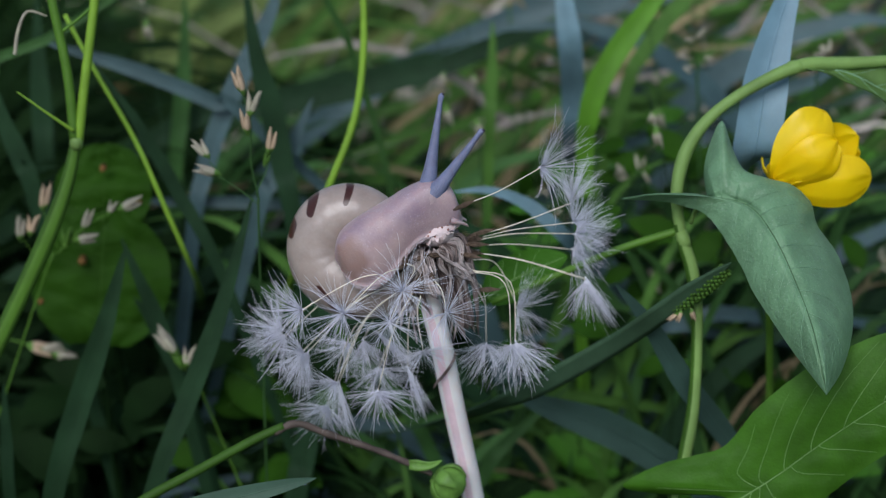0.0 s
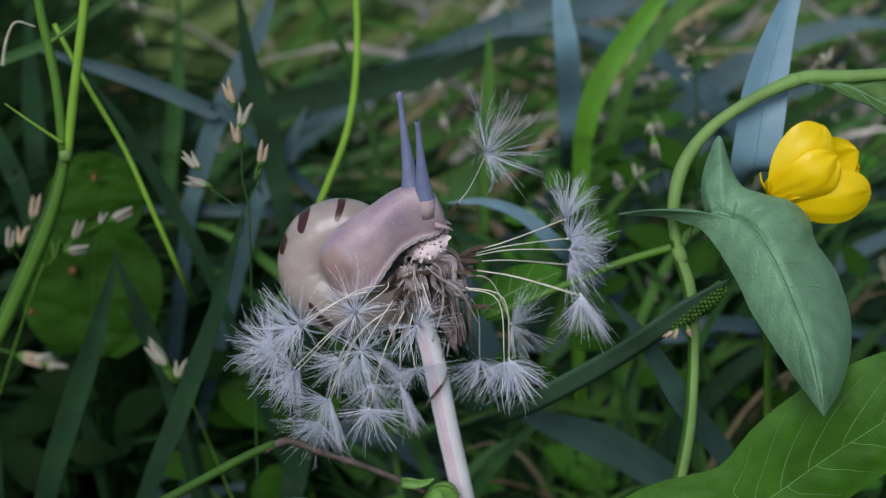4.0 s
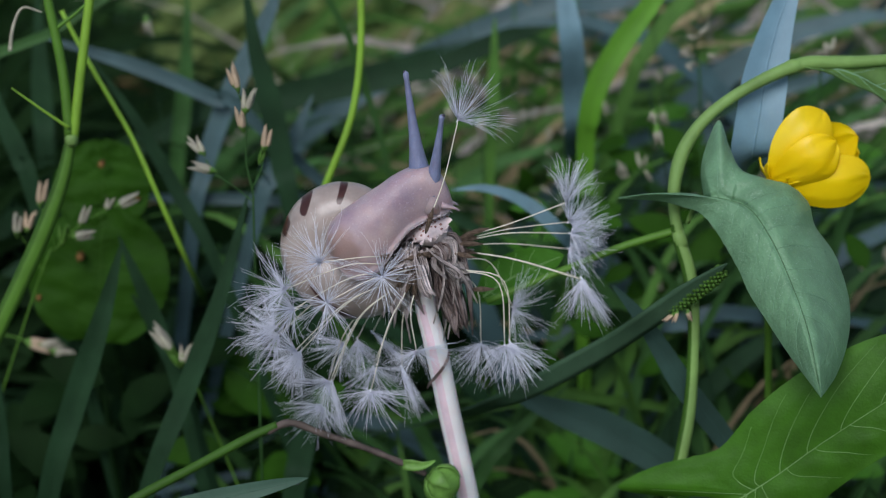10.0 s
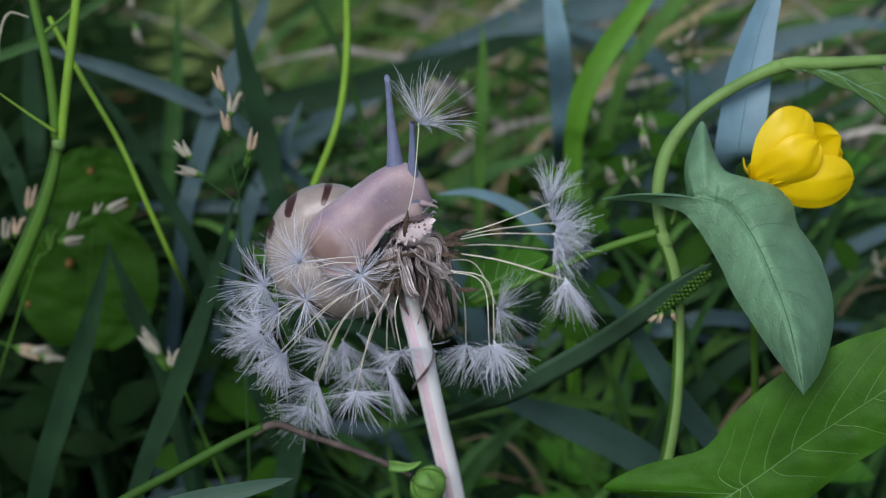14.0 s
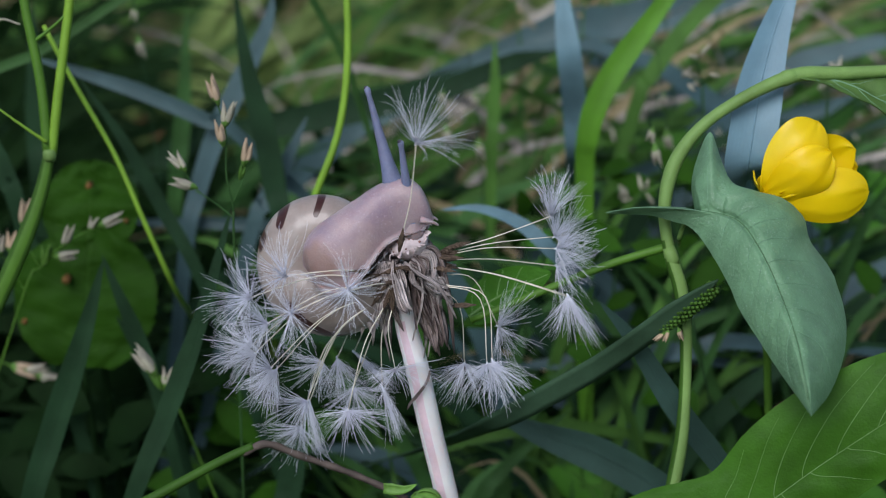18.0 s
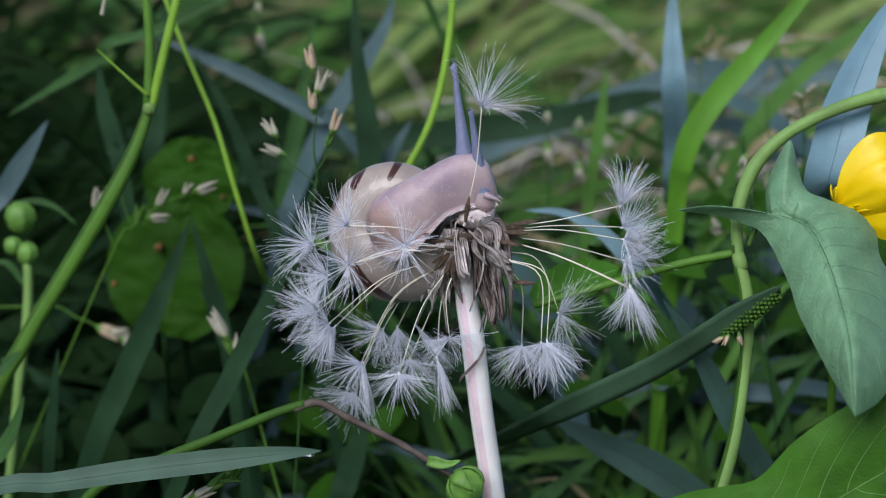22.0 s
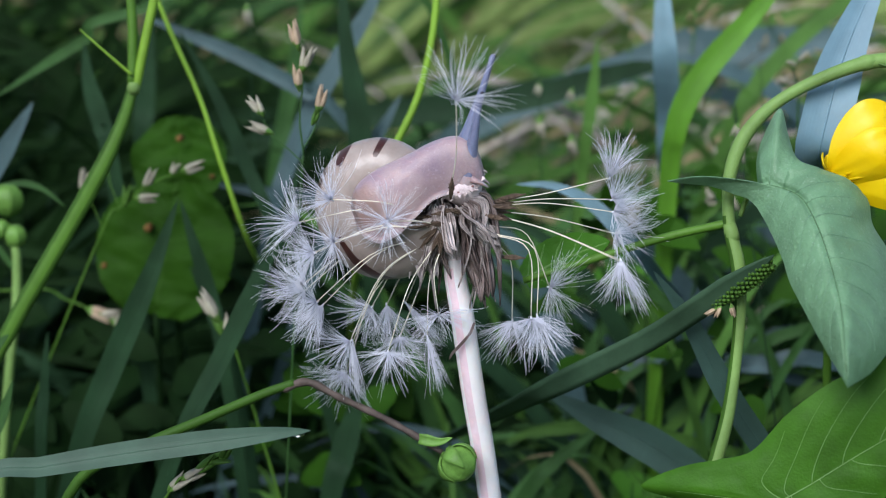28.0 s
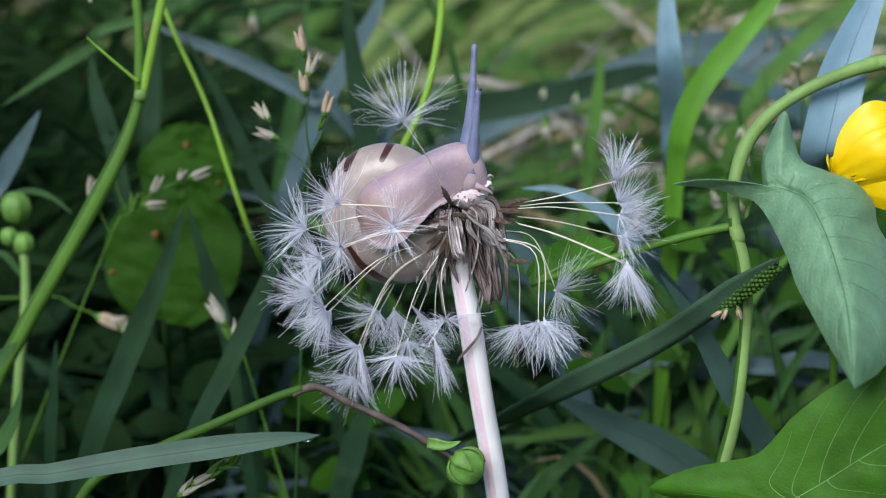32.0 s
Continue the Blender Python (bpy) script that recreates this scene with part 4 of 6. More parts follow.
def arrow_leaf(parent, mid, left, right, lobe_l, lobe_r, facing, mat, label, veins=6, bulge=0.1, wave=0.5, seed=0, vein_r=0.13, slant=0.12, thick=0.2, start=0.42, slant_r=None, vein="leaf_vein", quilting=0.3, ridge=0.0, rib="leaf_vein"):
    """An arrow-shaped leaf: one blade between its midrib and its two edges, each edge running round its basal lobe to the tip."""
    base = parent.location * 1000
    curves = [[p - base for p in smooth_line(c, 120)] for c in (left, mid, right)]
    face = Vector(facing).normalized()

    def bent(u, knee):
        return knee * u / 0.4 if u < 0.4 else knee + (1 - knee) * (u - 0.4) / 0.6

    def along(c, k):
        k = max(0.0, min(1.0, k)) * 120
        j = min(119, int(k))
        return c[j].lerp(c[j + 1], k - j)

    def on(u, v, lift=0.0):
        m = along(curves[1], bent(u, 0.14))
        e = along(curves[0], bent(u, lobe_l)) if v < 0 else along(curves[2], bent(u, lobe_r))
        a = abs(v)
        span = (e - m).length
        p = m.lerp(e, a)
        edge = 1 + 0.012 * noise.noise(Vector((u * 60, v, seed))) * (a > 0.9)
        lean = slant if v < 0 or slant_r is None else slant_r
        phase = (u - lean * (a / 0.86) ** 1.15 - start) / (0.86 - start) * veins - 0.25 * (v > 0)
        quilt = quilting * min(1, span / 5) * math.sin(math.pi * phase) ** 2 * 4 * a * (1 - a) if u > start - 0.05 else 0.0
        h = quilt + bulge * span * 4 * a * (1 - a) * (0.6 + 0.4 * a) + wave * min(1, span / 6) * a * (noise.noise(Vector((u * 4, v * 2.2, seed))) + 0.4 * noise.noise(Vector((u * 13, v * 4, seed + 2))))
        keel = Vector((-0.24, -0.91, 0.33)) * (ridge * (1 - a) * min(1, span / 7) - 0.25 * ridge * math.exp(-(a / 0.07) ** 2))
        return m.lerp(p, edge) + face * (h + lift) + keel
    rings = []
    vs = [j / 16 for j in range(-16, 17)]
    for i in range(121):
        rings.append([on(i / 120, v, thick / 2) * 0.001 for v in vs] + [on(i / 120, v * 0.99, -thick / 2) * 0.001 for v in reversed(vs)])
    ob = part("leaf", Shape().sheet(rings), mat, parent, label)
    part("midrib", Shape().tube([on(0.97 * i / 40, 0, thick / 2) * 0.001 for i in range(41)], lambda u: (vein_r * 1.9 + 0.03 * ridge) * (1 - 0.75 * u) * 0.001, 8), rib, ob, "midrib")
    for sg in (-1, 1):
        lean = slant if sg < 0 or slant_r is None else slant_r
        for k in range(veins):
            u0 = start + (0.86 - start) * (k + 0.25 * (sg > 0)) / veins
            part("vein", Shape().tube([on(min(0.985, u0 + lean * (q / 14) ** 1.15) + 0.0015 * math.sin(q * 0.7 + k), sg * 0.86 * q / 14, thick / 2 + 0.08) * 0.001 for q in range(15)], lambda u: vein_r * (1 - 0.75 * u) * 0.001, 5), vein, ob)
        part("vein", Shape().tube([on(0.4 * (0.5 + 0.06 * q / 10), sg * 0.9 * q / 12, thick / 2) * 0.001 for q in range(11)], lambda u: vein_r * 0.9 * (1 - 0.7 * u) * 0.001, 5), vein, ob)
    return ob


def bindweed():
    line = [(45, -8, -2), (43, -6, 50), (41.3, -1.9, 93.8), (43.8, 0.4, 104.3), (45.9, 2.8, 114.8), (46.8, 5.7, 129.5), (46.1, 7.9, 138.9), (44.2, 9.8, 146.2), (43.8, 11.8, 154.4), (46.6, 13.8, 162.4), (53.7, 15.6, 169.2), (66.7, 17.3, 175.1), (76.5, 18.2, 175.3), (94.0, 19.0, 174.7), (112, 22, 168), (124, 26, 140), (128, 30, 60), (130, 30, -2)]
    foot = Vector(line[0])
    top = empty("bindweed", foot * 0.001, "bindweed with an arching pale green stem and arrow-shaped leaves", "plant")

    def rel(p):
        return (Vector(p) - foot) * 0.001
    pts = smooth_line(line, 130)
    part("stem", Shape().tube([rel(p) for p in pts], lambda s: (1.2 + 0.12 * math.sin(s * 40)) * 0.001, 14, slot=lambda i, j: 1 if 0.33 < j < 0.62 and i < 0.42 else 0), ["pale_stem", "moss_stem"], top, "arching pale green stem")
    for p, r, w in (((66.7, 17.3, 175.1), 1.42, (1, 0, 0.3)), ((44.6, 9.4, 144.9), 1.3, (-0.3, 0.25, 1))):
        part("node", Shape().tube([rel(Vector(p) + Vector(w) * d) for d in (-1.6, -0.6, 0.3, 1.5)], [0.0011, r * 0.001, r * 0.00098, 0.0011], 12), "pale_stem", top, "swollen stem joint")
    # hanging leaf
    arrow_leaf(top, [(48.3, 6.5, 153.8), (54.9, 1.7, 153.1), (57.8, -5.2, 149.5), (60.1, -12.4, 143.2), (61.1, -21.2, 137.3), (60.8, -31.8, 129.7)],
               [(48.3, 6.5, 153.8), (43.5, 7.9, 154.3), (32.7, 8.4, 153.7), (39.7, 6.5, 153.4), (44.5, 4.4, 152.5), (47.1, 2.4, 151.7), (49.2, -1.1, 149.3), (51.9, -6.6, 144.3), (53.1, -10.5, 141.0), (55.7, -15.6, 136.8), (58.2, -21.2, 132.9), (60.8, -31.8, 129.7)],
               [(48.3, 6.5, 153.8), (47.9, 8.0, 157.9), (48.9, 9.3, 162.2), (51.5, 10.3, 167.2), (53.2, 7.7, 162.4), (54.6, 4.1, 159.4), (58.0, 1.8, 158.5), (63.1, 2.5, 156.7), (66.8, 2.8, 153.1), (67.8, 1.6, 149.0), (71.2, -0.4, 144.0), (72.4, -6.4, 137.7), (70.4, -14.0, 133.2), (66.0, -23.0, 130.2), (60.8, -31.8, 129.7)],
               0.42, 0.36, (-0.15, -0.72, 0.68), "leaf", "drooping grey-green arrow-shaped leaf", 7, 0.12, 0.6, 1, 0.06, 0.14, slant_r=0.1, vein="pale_vein", quilting=0.2, ridge=5.0, rib="groove")
    part("petiole", Shape().tube([rel(p) for p in smooth_line([(46.0, 9.5, 148), (46.8, 8.0, 151.5), (48.4, 6.6, 153.7)], 10)], lambda s: 0.00045, 8), "pale_stem", top)
    # low leaf
    arrow_leaf(top, [(50.9, -13.5, 101.6), (58.0, -14.1, 106.6), (66.5, -15.0, 113.5), (77.7, -17.0, 122.3), (88.7, -17.5, 129.7), (100.1, -18.4, 134.7)],
               [(50.9, -13.5, 101.6), (46.4, -10.4, 101.4), (37.6, -6.7, 100.4), (31.0, -5.2, 101.8), (37.5, -6.5, 106.3), (43.6, -8.4, 108.7), (49.2, -9.6, 111.1), (54.8, -9.9, 118.2), (62.2, -10.3, 124.7), (71.4, -11.1, 130.0), (78.6, -12.3, 133.1), (89.3, -14.4, 136.1), (100.1, -18.4, 134.7)],
               [(50.9, -13.5, 101.6), (48.6, -14.3, 96.2), (51.9, -15.5, 87.3), (55.8, -16.0, 93.1), (66.0, -16.6, 102.5), (73.6, -18.1, 109.6), (80.8, -19.2, 115.1), (90.2, -19.9, 124.1), (100.1, -18.4, 134.7)],
               0.42, 0.34, (-0.1, -0.8, 0.55), "leaf_broad", "broad green leaf with pale veins", 7, 0.05, 0.7, 2, 0.075, 0.24, start=0.3, slant_r=0.12, quilting=0.25)
    part("petiole", Shape().tube([rel(p) for p in smooth_line([(42, -4, 80), (45, -10, 90), (50.4, -13.6, 100.7)], 10)], lambda s: 0.0008, 8), "pale_stem", top)
    # leaf by the arch
    leaf(top, "leaf", [(68.5, 17.2, 175.2), (75, 17.4, 174.2), (83, 16, 171.0), (91, 13.5, 166), (98, 10.5, 160)],
         lambda s, v: (1.6 + 6.4 * s) * (max(0.0, math.sin(math.pi * min(1, 0.12 + 0.88 * s))) ** 0.6) + 0.05, (0.05, -0.5, 0.85), "leaf_pale", "folded pale green leaf at the top of the arch", 5, 0.3, 0.8, 5, vein_r=0.1, vein="pale_vein")
    part("petiole", Shape().tube([rel(p) for p in smooth_line([(8.3, 10.1, 133.9), (20.1, 10.7, 138.2), (33.0, 11.3, 142.9), (44.4, 10.2, 146.5)], 18)], lambda s: (0.65 + 0.15 * s) * 0.001, 8), "green_stem", top, "long green side shoot")
    leaf(top, "leaf", [(8.3, 16.5, 132.5), (12.5, 17.0, 135.2), (18, 16, 138.2), (23.5, 14.2, 141.0)],
         lambda s, v: 4.4 * (max(0.0, math.sin(math.pi * min(1, 0.1 + 0.9 * s))) ** 0.7) + 0.05, (0.1, -0.8, 0.6), "leaf_low", "small green leaf behind the shoot", 4, 0.2, 0.4, 8)
    return top


bindweed()


# ---- the buttercup ----
def petal_shape(base, tip, half, belly, cup, seed):
    """A broad round-tipped petal with thickness: its tip from the base, half width, how far its middle bellies out and its edges cup; millimetres."""
    d = Vector(tip)
    side, rings, n = Vector((-d.z, 0, d.x)).normalized(), [], 24
    for i in range(n + 1):
        u = 1 - (1 - i / n) ** 1.8
        hw = 0.14 + 0.86 * math.sin(0.5 * math.pi * u / 0.6) ** 0.9 if u < 0.6 else max(0.0, 1 - ((u - 0.6) / 0.4) ** 2.3) ** 0.5 + 0.004
        row_ = []
        for sg in (1, -1):
            for j in range(17):
                v = sg * (-1 + j / 8)
                wave = noise.noise(Vector((u * 2.4, v * 1.6, seed))) * 0.45 + noise.noise(Vector((u * 1.5, v * 9, seed))) * 0.08
                edge = 1 + 0.035 * noise.noise(Vector((v * 3, u * 3, seed + 5)))
                y = belly * math.sin(math.pi * min(1, 0.92 * u)) ** 0.8 + cup * ((v * hw) ** 2 + max(0.0, (u - 0.6) / 0.4) ** 2.3) + wave - 0.07 * sg
                row_.append((base + d * (u * edge) + side * (half * hw * v * edge) + Vector((0, y, 0))) * 0.001)
        rings.append(row_)
    return Shape().sheet(rings)


def buttercup():
    base, axis = Vector((60.6, 7.6, 155.9)), Vector((0.9, 0.04, 0.34)).normalized()
    foot = Vector((70, 26, -2))
    top = empty("buttercup", foot * 0.001, "glossy yellow buttercup half open beside a bindweed leaf", "flower")
    q = axis.to_track_quat("Z", "Y")

    def rel(p):
        return (Vector(p) - foot) * 0.001
    st = smooth_line([base + axis * 0.4, base - axis * 1.2 + Vector((0.5, 2.5, -1.5)), (62, 14, 146), (66, 22, 100), foot], 30)
    part("stalk", Shape().tube([rel(p) for p in st], lambda s: 0.0008, 8), "green_stem", top)
    up = (Vector((0, 0, 1)) - axis * axis.z).normalized()
    near = axis.cross(up)
    near = near if near.y < 0 else -near
    # tip from the base, half width, belly, cup
    for k, row in enumerate((((11.2, -3.4, 8.0), 4.6, -3.2, 1.5), ((9.4, -0.8, 13.0), 5.2, -2.2, 2.0), ((18.6, -1.4, 0.3), 5.0, -3.0, 1.7), ((16.4, 2.4, 7.6), 5.2, 1.5, -1.2), ((17.4, 4.0, 4.0), 5.2, 3.4, -2.0))):
        part("petal", petal_shape(base - foot, *row, k * 7), "petal", top)
    for a in (60, 132, -84, -12, -156):
        e = near * math.cos(radians(a)) + up * math.sin(radians(a))
        p0 = base + axis * 0.3 + e * 1.0
        pl = smooth_line([p0, p0 + e * 2.2 - axis * 0.2, p0 + e * 4.2 + axis * 0.2], 10)
        part("sepal", Shape().grid(blade_shape([(x - foot) for x in reversed(pl)], 1.8, facing=-axis, fold=0.3, tip=0.5)), "petal", top, "small yellowish sepal")
    core = Shape()
    for i in range(60):
        a, r = i * 2.39996, 3.2 * math.sqrt((i + 0.5) / 60)
        d = q @ Vector((math.cos(a) * r, math.sin(a) * r, 2.5))
        core.tube([rel(base + d), rel(base + d + axis * 4.0 + q @ Vector((math.cos(a), math.sin(a), 0)) * 0.8)], [0.0002, 0.0004], 5)
    part("stamens", core, "petal", top, "tuft of yellow stamens")


buttercup()


# ---- left-hand plants ----
def round_leaf(name, c, rx, rz, y, tilt, seed, spots=()):
    tip, base = Vector((c[0] + tilt * rz, y + 3, c[1] + rz)), Vector((c[0] - tilt * rz, y - 4, c[1] - rz))
    ob = leaf(None, name, [base, base.lerp(tip, 0.35) + Vector((0, -1.5, 0)), base.lerp(tip, 0.7) + Vector((0, -1.0, 0)), tip],
              lambda s, v: rx * max(0.0, math.sin(math.pi * min(1, 0.06 + 0.94 * s))) ** 0.52 + 0.05, (0, -0.9, 0.4), "leaf_round", "", 5, 0.08, 2.0, seed, tooth=0.025, vein_r=0.1, vein="moss_stem")
    tagged(ob, "rounded dark green leaf with brown spots" if spots else "rounded green leaf", "leaf")
    st = smooth_line([(0, 0, 0.5), (2, 3, -base.z * 0.4), (5, 8, -base.z - 2)], 16)
    part("petiole", Shape().tube([p * 0.001 for p in st], lambda s: 0.0007, 8), "under", ob)
    for x, z, r in spots:
        p = Vector((x, y - 4.2, z)) - base
        part("spot", Shape().tube([(p + Vector((0, d, 0))) * 0.001 for d in (-0.25, 0.25, 2.5)], [r * 0.0007, r * 0.001, r * 0.001], 9, up=(1, 0, 0)), "spot", ob, "brown blemish")
    return ob


round_leaf("round_leaf", (-71.0, 123.0), 15.2, 14.6, 69, 0.12, 3, ((-74.6, 127.6, 0.9), (-84.2, 118.8, 0.6)))
round_leaf("round_leaf", (-69.6, 141.0), 10.4, 9.5, 75, 0.1, 6, ((-69.2, 146.4, 0.7), (-62.0, 138.5, 0.5)))


def jointed_grass():
    foot = Vector((-112, 22, -2))
    top = empty("jointed_grass", foot * 0.001, "jointed bright green stem forking above a pale node", "plant")

    def rel(p):
        return (Vector(p) - foot) * 0.001

    def add(name, pts, r0, r1, mat, label=""):
        part(name, Shape().tube([rel(p) for p in smooth_line(pts, 30)], lambda s: (r0 + (r1 - r0) * s) * 0.001, 10), mat, top, label)
    part("stem", Shape().tube([rel(p) for p in smooth_line([(-69.2, 33.1, 162.6), (-71.4, 31.9, 154.8), (-75.4, 30.3, 145.6), (-80.6, 28.9, 135.6), (-86.0, 27.5, 125.8), (-91.8, 26.0, 114.8), (-97.2, 24.8, 103), (-106, 23.2, 72), foot], 40)], lambda s: (1.05 + 0.65 * min(1, 4 * s) - 0.5 * max(0, s - 0.5)) * 0.001, 12, flat=0.5, slot=lambda i, j: 1 if 0.1 < j < 0.3 else 0), ["moss_stem", "green_stem"], top, "flattened green leaf sheath")
    add("branch", [(-68.9, 33.2, 162.0), (-66.7, 34.8, 174.3), (-64.1, 36.7, 188.0), (-62.7, 37.9, 196.3), (-60, 41, 215)], 0.95, 0.8, "lime_stem")
    add("branch", [(-69.5, 33.2, 162.5), (-70.0, 35.0, 175.5), (-71.8, 36.8, 188.3), (-72.6, 37.9, 196.7), (-75, 41, 215)], 1.0, 0.8, "green_stem")
    add("spur", [(-69.4, 32.2, 164.8), (-74.1, 31.2, 168.9), (-79.3, 31.5, 173.1)], 0.35, 0.12, "lime_stem")
    part("node", Shape().tube([rel((-69.2, 33.0, z)) for z in (161.0, 161.8, 162.6, 163.3)], [0.0010, 0.00128, 0.00128, 0.0010], 12), "pale_stem", top, "pale swollen node")
    # thread-like dead floret high on the stem
    add("withered_floret", [(-73.0, 36.0, 186.5), (-76.5, 35.5, 187.5), (-78.5, 35, 184), (-79.5, 35, 179.5)], 0.16, 0.4, "spikelet", "dry white floret")
    part("leaf_sheath", Shape().tube([rel(p) for p in smooth_line([(-71.0, 36.0, 183.0), (-66.5, 36, 186.2), (-63.5, 36.5, 189)], 10)], lambda s: 0.0004 * (1 - 0.6 * s), 6), "green_stem", top)
    return top


jointed_grass()


# ---- grass panicles ----
def spikelet_mesh(seed, split):
    r, s = random.Random(seed), Shape()
    for k in range(3):
        a = k * 2.09 + 0.4 + seed
        out = Vector((math.cos(a), math.sin(a), 0)) * (0.3 + 0.35 * split)
        ln = 4.7 - 0.7 * (k // 2) + r.uniform(-0.4, 0.3)
        ln *= 0.86
        line = [Vector((0, 0, 0.25 * k)), Vector((0, 0, 0.25 * k + ln * 0.35)) + out * 0.8, Vector((0, 0, 0.25 * k + ln * 0.75)) + out * (1 + 0.6 * split), Vector((0, 0, 0.25 * k + ln)) + out * (1 + 1.6 * split)]
        s.tube([p * 0.001 for p in smooth_line(line, 8)], lambda u: (0.02 + 0.74 * math.sin(math.pi * min(1, 0.1 + 0.9 * u ** 0.7)) ** 1.15) * 0.001, 7, flat=0.6, slot=lambda i, j: 1 if i < 0.2 else 0)
    return s.mesh("spikelet")


SPIKE = {}
for kind in ("spikelet", "tan_spikelet", "bud"):
    SPIKE[kind] = [spikelet_mesh(k, 0.35 + 0.4 * (k % 2)) for k in range(3)]
    for me in SPIKE[kind]:
        me.materials.append(MAT["dark_bud" if kind == "bud" else kind])
        me.materials.append(MAT["bud"])


def panicle(stem, branches, heads, label, r=0.26, mat="green_stem", down=True):
    """A grass head: stem from top to root, side branches, and spikelets as (place, direction, kind, size)."""
    line = smooth_line(to_ground(stem) if down else stem, 30)
    foot = line[-1].copy()
    top = empty("grass_panicle", foot * 0.001, label, "grass", "flowering grasses")
    part("stalk", Shape().tube([(p - foot) * 0.001 for p in line], lambda s: (r * 0.6 + r * 0.6 * s) * 0.001, 7), mat, top)
    for b in branches:
        part("branch", Shape().tube([(p - foot) * 0.001 for p in smooth_line(b, 10)], lambda s: r * 0.5 * 0.001, 6), mat, top)
    for i, (p, d, kind, size) in enumerate(heads):
        o = part("spikelet", SPIKE[kind][i % 3], kind, top, "", (Vector(p) - Vector(d).normalized() * 1.7 * size - foot) * 0.001)
        o.rotation_euler, o.scale = Vector(d).to_track_quat("Z", "Y").to_euler(), (size * 1.22, size * 1.22, size * 1.22)
    return top


panicle([(-36.6, 28.2, 171.5), (-35.4, 27.6, 166.6), (-35.7, 26.6, 158.4), (-34.7, 25.8, 151.4), (-35.0, 24.6, 142.1)],
        [[(-34.9, 26.2, 153), (-32.9, 26.5, 157), (-32.4, 26.6, 160)], [(-34.8, 26, 150.4), (-38, 30, 152), (-41.8, 33.4, 153.9), (-44, 34, 157)], [(-40.8, 33.0, 153.2), (-42.5, 33.6, 154)]],
        [((-36.9, 28.2, 173.2), (-0.25, 0, 1), "tan_spikelet", 1.15), ((-35.0, 27.6, 169.0), (0.3, 0, 1), "spikelet", 1.1), ((-36.2, 27.2, 165.4), (-0.1, 0, 1), "tan_spikelet", 1.0), ((-32.0, 26.6, 161.6), (0.2, 0, 1), "tan_spikelet", 1.1),
         ((-45.0, 34.2, 158.9), (-0.7, 0, 1), "spikelet", 0.95), ((-43.6, 33.6, 155.0), (-1, 0, 0.35), "spikelet", 1.05), ((-33.0, 26.6, 158.6), (0.3, 0, 1), "bud", 0.7)],
        "grass panicle with buff and straw-coloured spikelets", 0.24, "mid")
panicle([(-62.8, 52.7, 143.2), (-68, 52.5, 141.2), (-72.6, 52.0, 138.6), (-77, 51.5, 134.5), (-82, 50.5, 126)],
        [[(-77, 51.5, 134.5), (-79.4, 52.5, 140), (-79.5, 52.9, 144)], [(-80, 51, 129), (-83, 52, 135), (-84.8, 52, 138)]],
        [((-63.1, 52.7, 143.2), (1, 0, 0.45), "spikelet", 1.2), ((-66.0, 52.5, 142.6), (0.4, 0, 0.8), "spikelet", 0.7), ((-71.4, 52.2, 140.0), (0.4, 0, 1), "spikelet", 1.0), ((-72.6, 52, 136.8), (1, 0, 0.1), "spikelet", 1.1), ((-75.6, 52, 136.4), (0.2, 0, 1), "bud", 1.0), ((-79.5, 52.9, 144.8), (0.2, 0, 1), "tan_spikelet", 1.2), ((-84.8, 52.0, 138.6), (0.1, 0, 1), "spikelet", 1.1), ((-82.4, 52.1, 139.4), (0.3, 0, 1), "tan_spikelet", 1.0)],
        "slender grass panicle with whitish spikelets before a round leaf", 0.2)
panicle([(-80.5, 65.0, 106.0), (-86.4, 65.2, 108.3), (-92.3, 65.5, 110.5), (-104, 66, 112)],
        [], [((-81.4, 65.0, 106.4), (1, 0, -0.25), "spikelet", 1.15), ((-86.4, 65.2, 108.3), (1, 0, -0.35), "tan_spikelet", 1.15), ((-84, 65.2, 107.9), (1, 0, 0.2), "spikelet", 1.1)],
        "drooping grass panicle with pinkish spikelets")
panicle([(-56.3, 39.5, 118.1), (-54.3, 39.3, 116.1), (-52.0, 39.0, 113.9), (-49.1, 38.1, 107.6)],
        [], [((-54.6, 39.3, 116.8), (-0.7, 0, 1), "spikelet", 1.5), ((-51.4, 39.0, 113.8), (0.3, 0, 1), "spikelet", 1.0), ((-52.8, 39, 113.0), (-0.5, 0, 1), "bud", 1.0)],
        "short grass panicle with whitish spikelets")
panicle([(-41.0, -13.1, 105.4), (-44.0, -13.2, 103.5), (-47.9, -13.7, 100.5), (-52, -14, 96)],
        [], [((-41.3, -13.1, 105.3), (0.4, 0, 1), "bud", 1.0), ((-43.0, -13.2, 104.4), (1, 0, 0.2), "bud", 0.9), ((-45.0, -13.3, 103.0), (0.8, 0, 0.7), "bud", 1.1), ((-47.4, -13.6, 101.2), (0.9, 0, 0.5), "spikelet", 1.1), ((-49.6, -13.8, 99.4), (0.8, 0, 0.6), "spikelet", 1.0)],
        "green grass panicle under a blade tip")
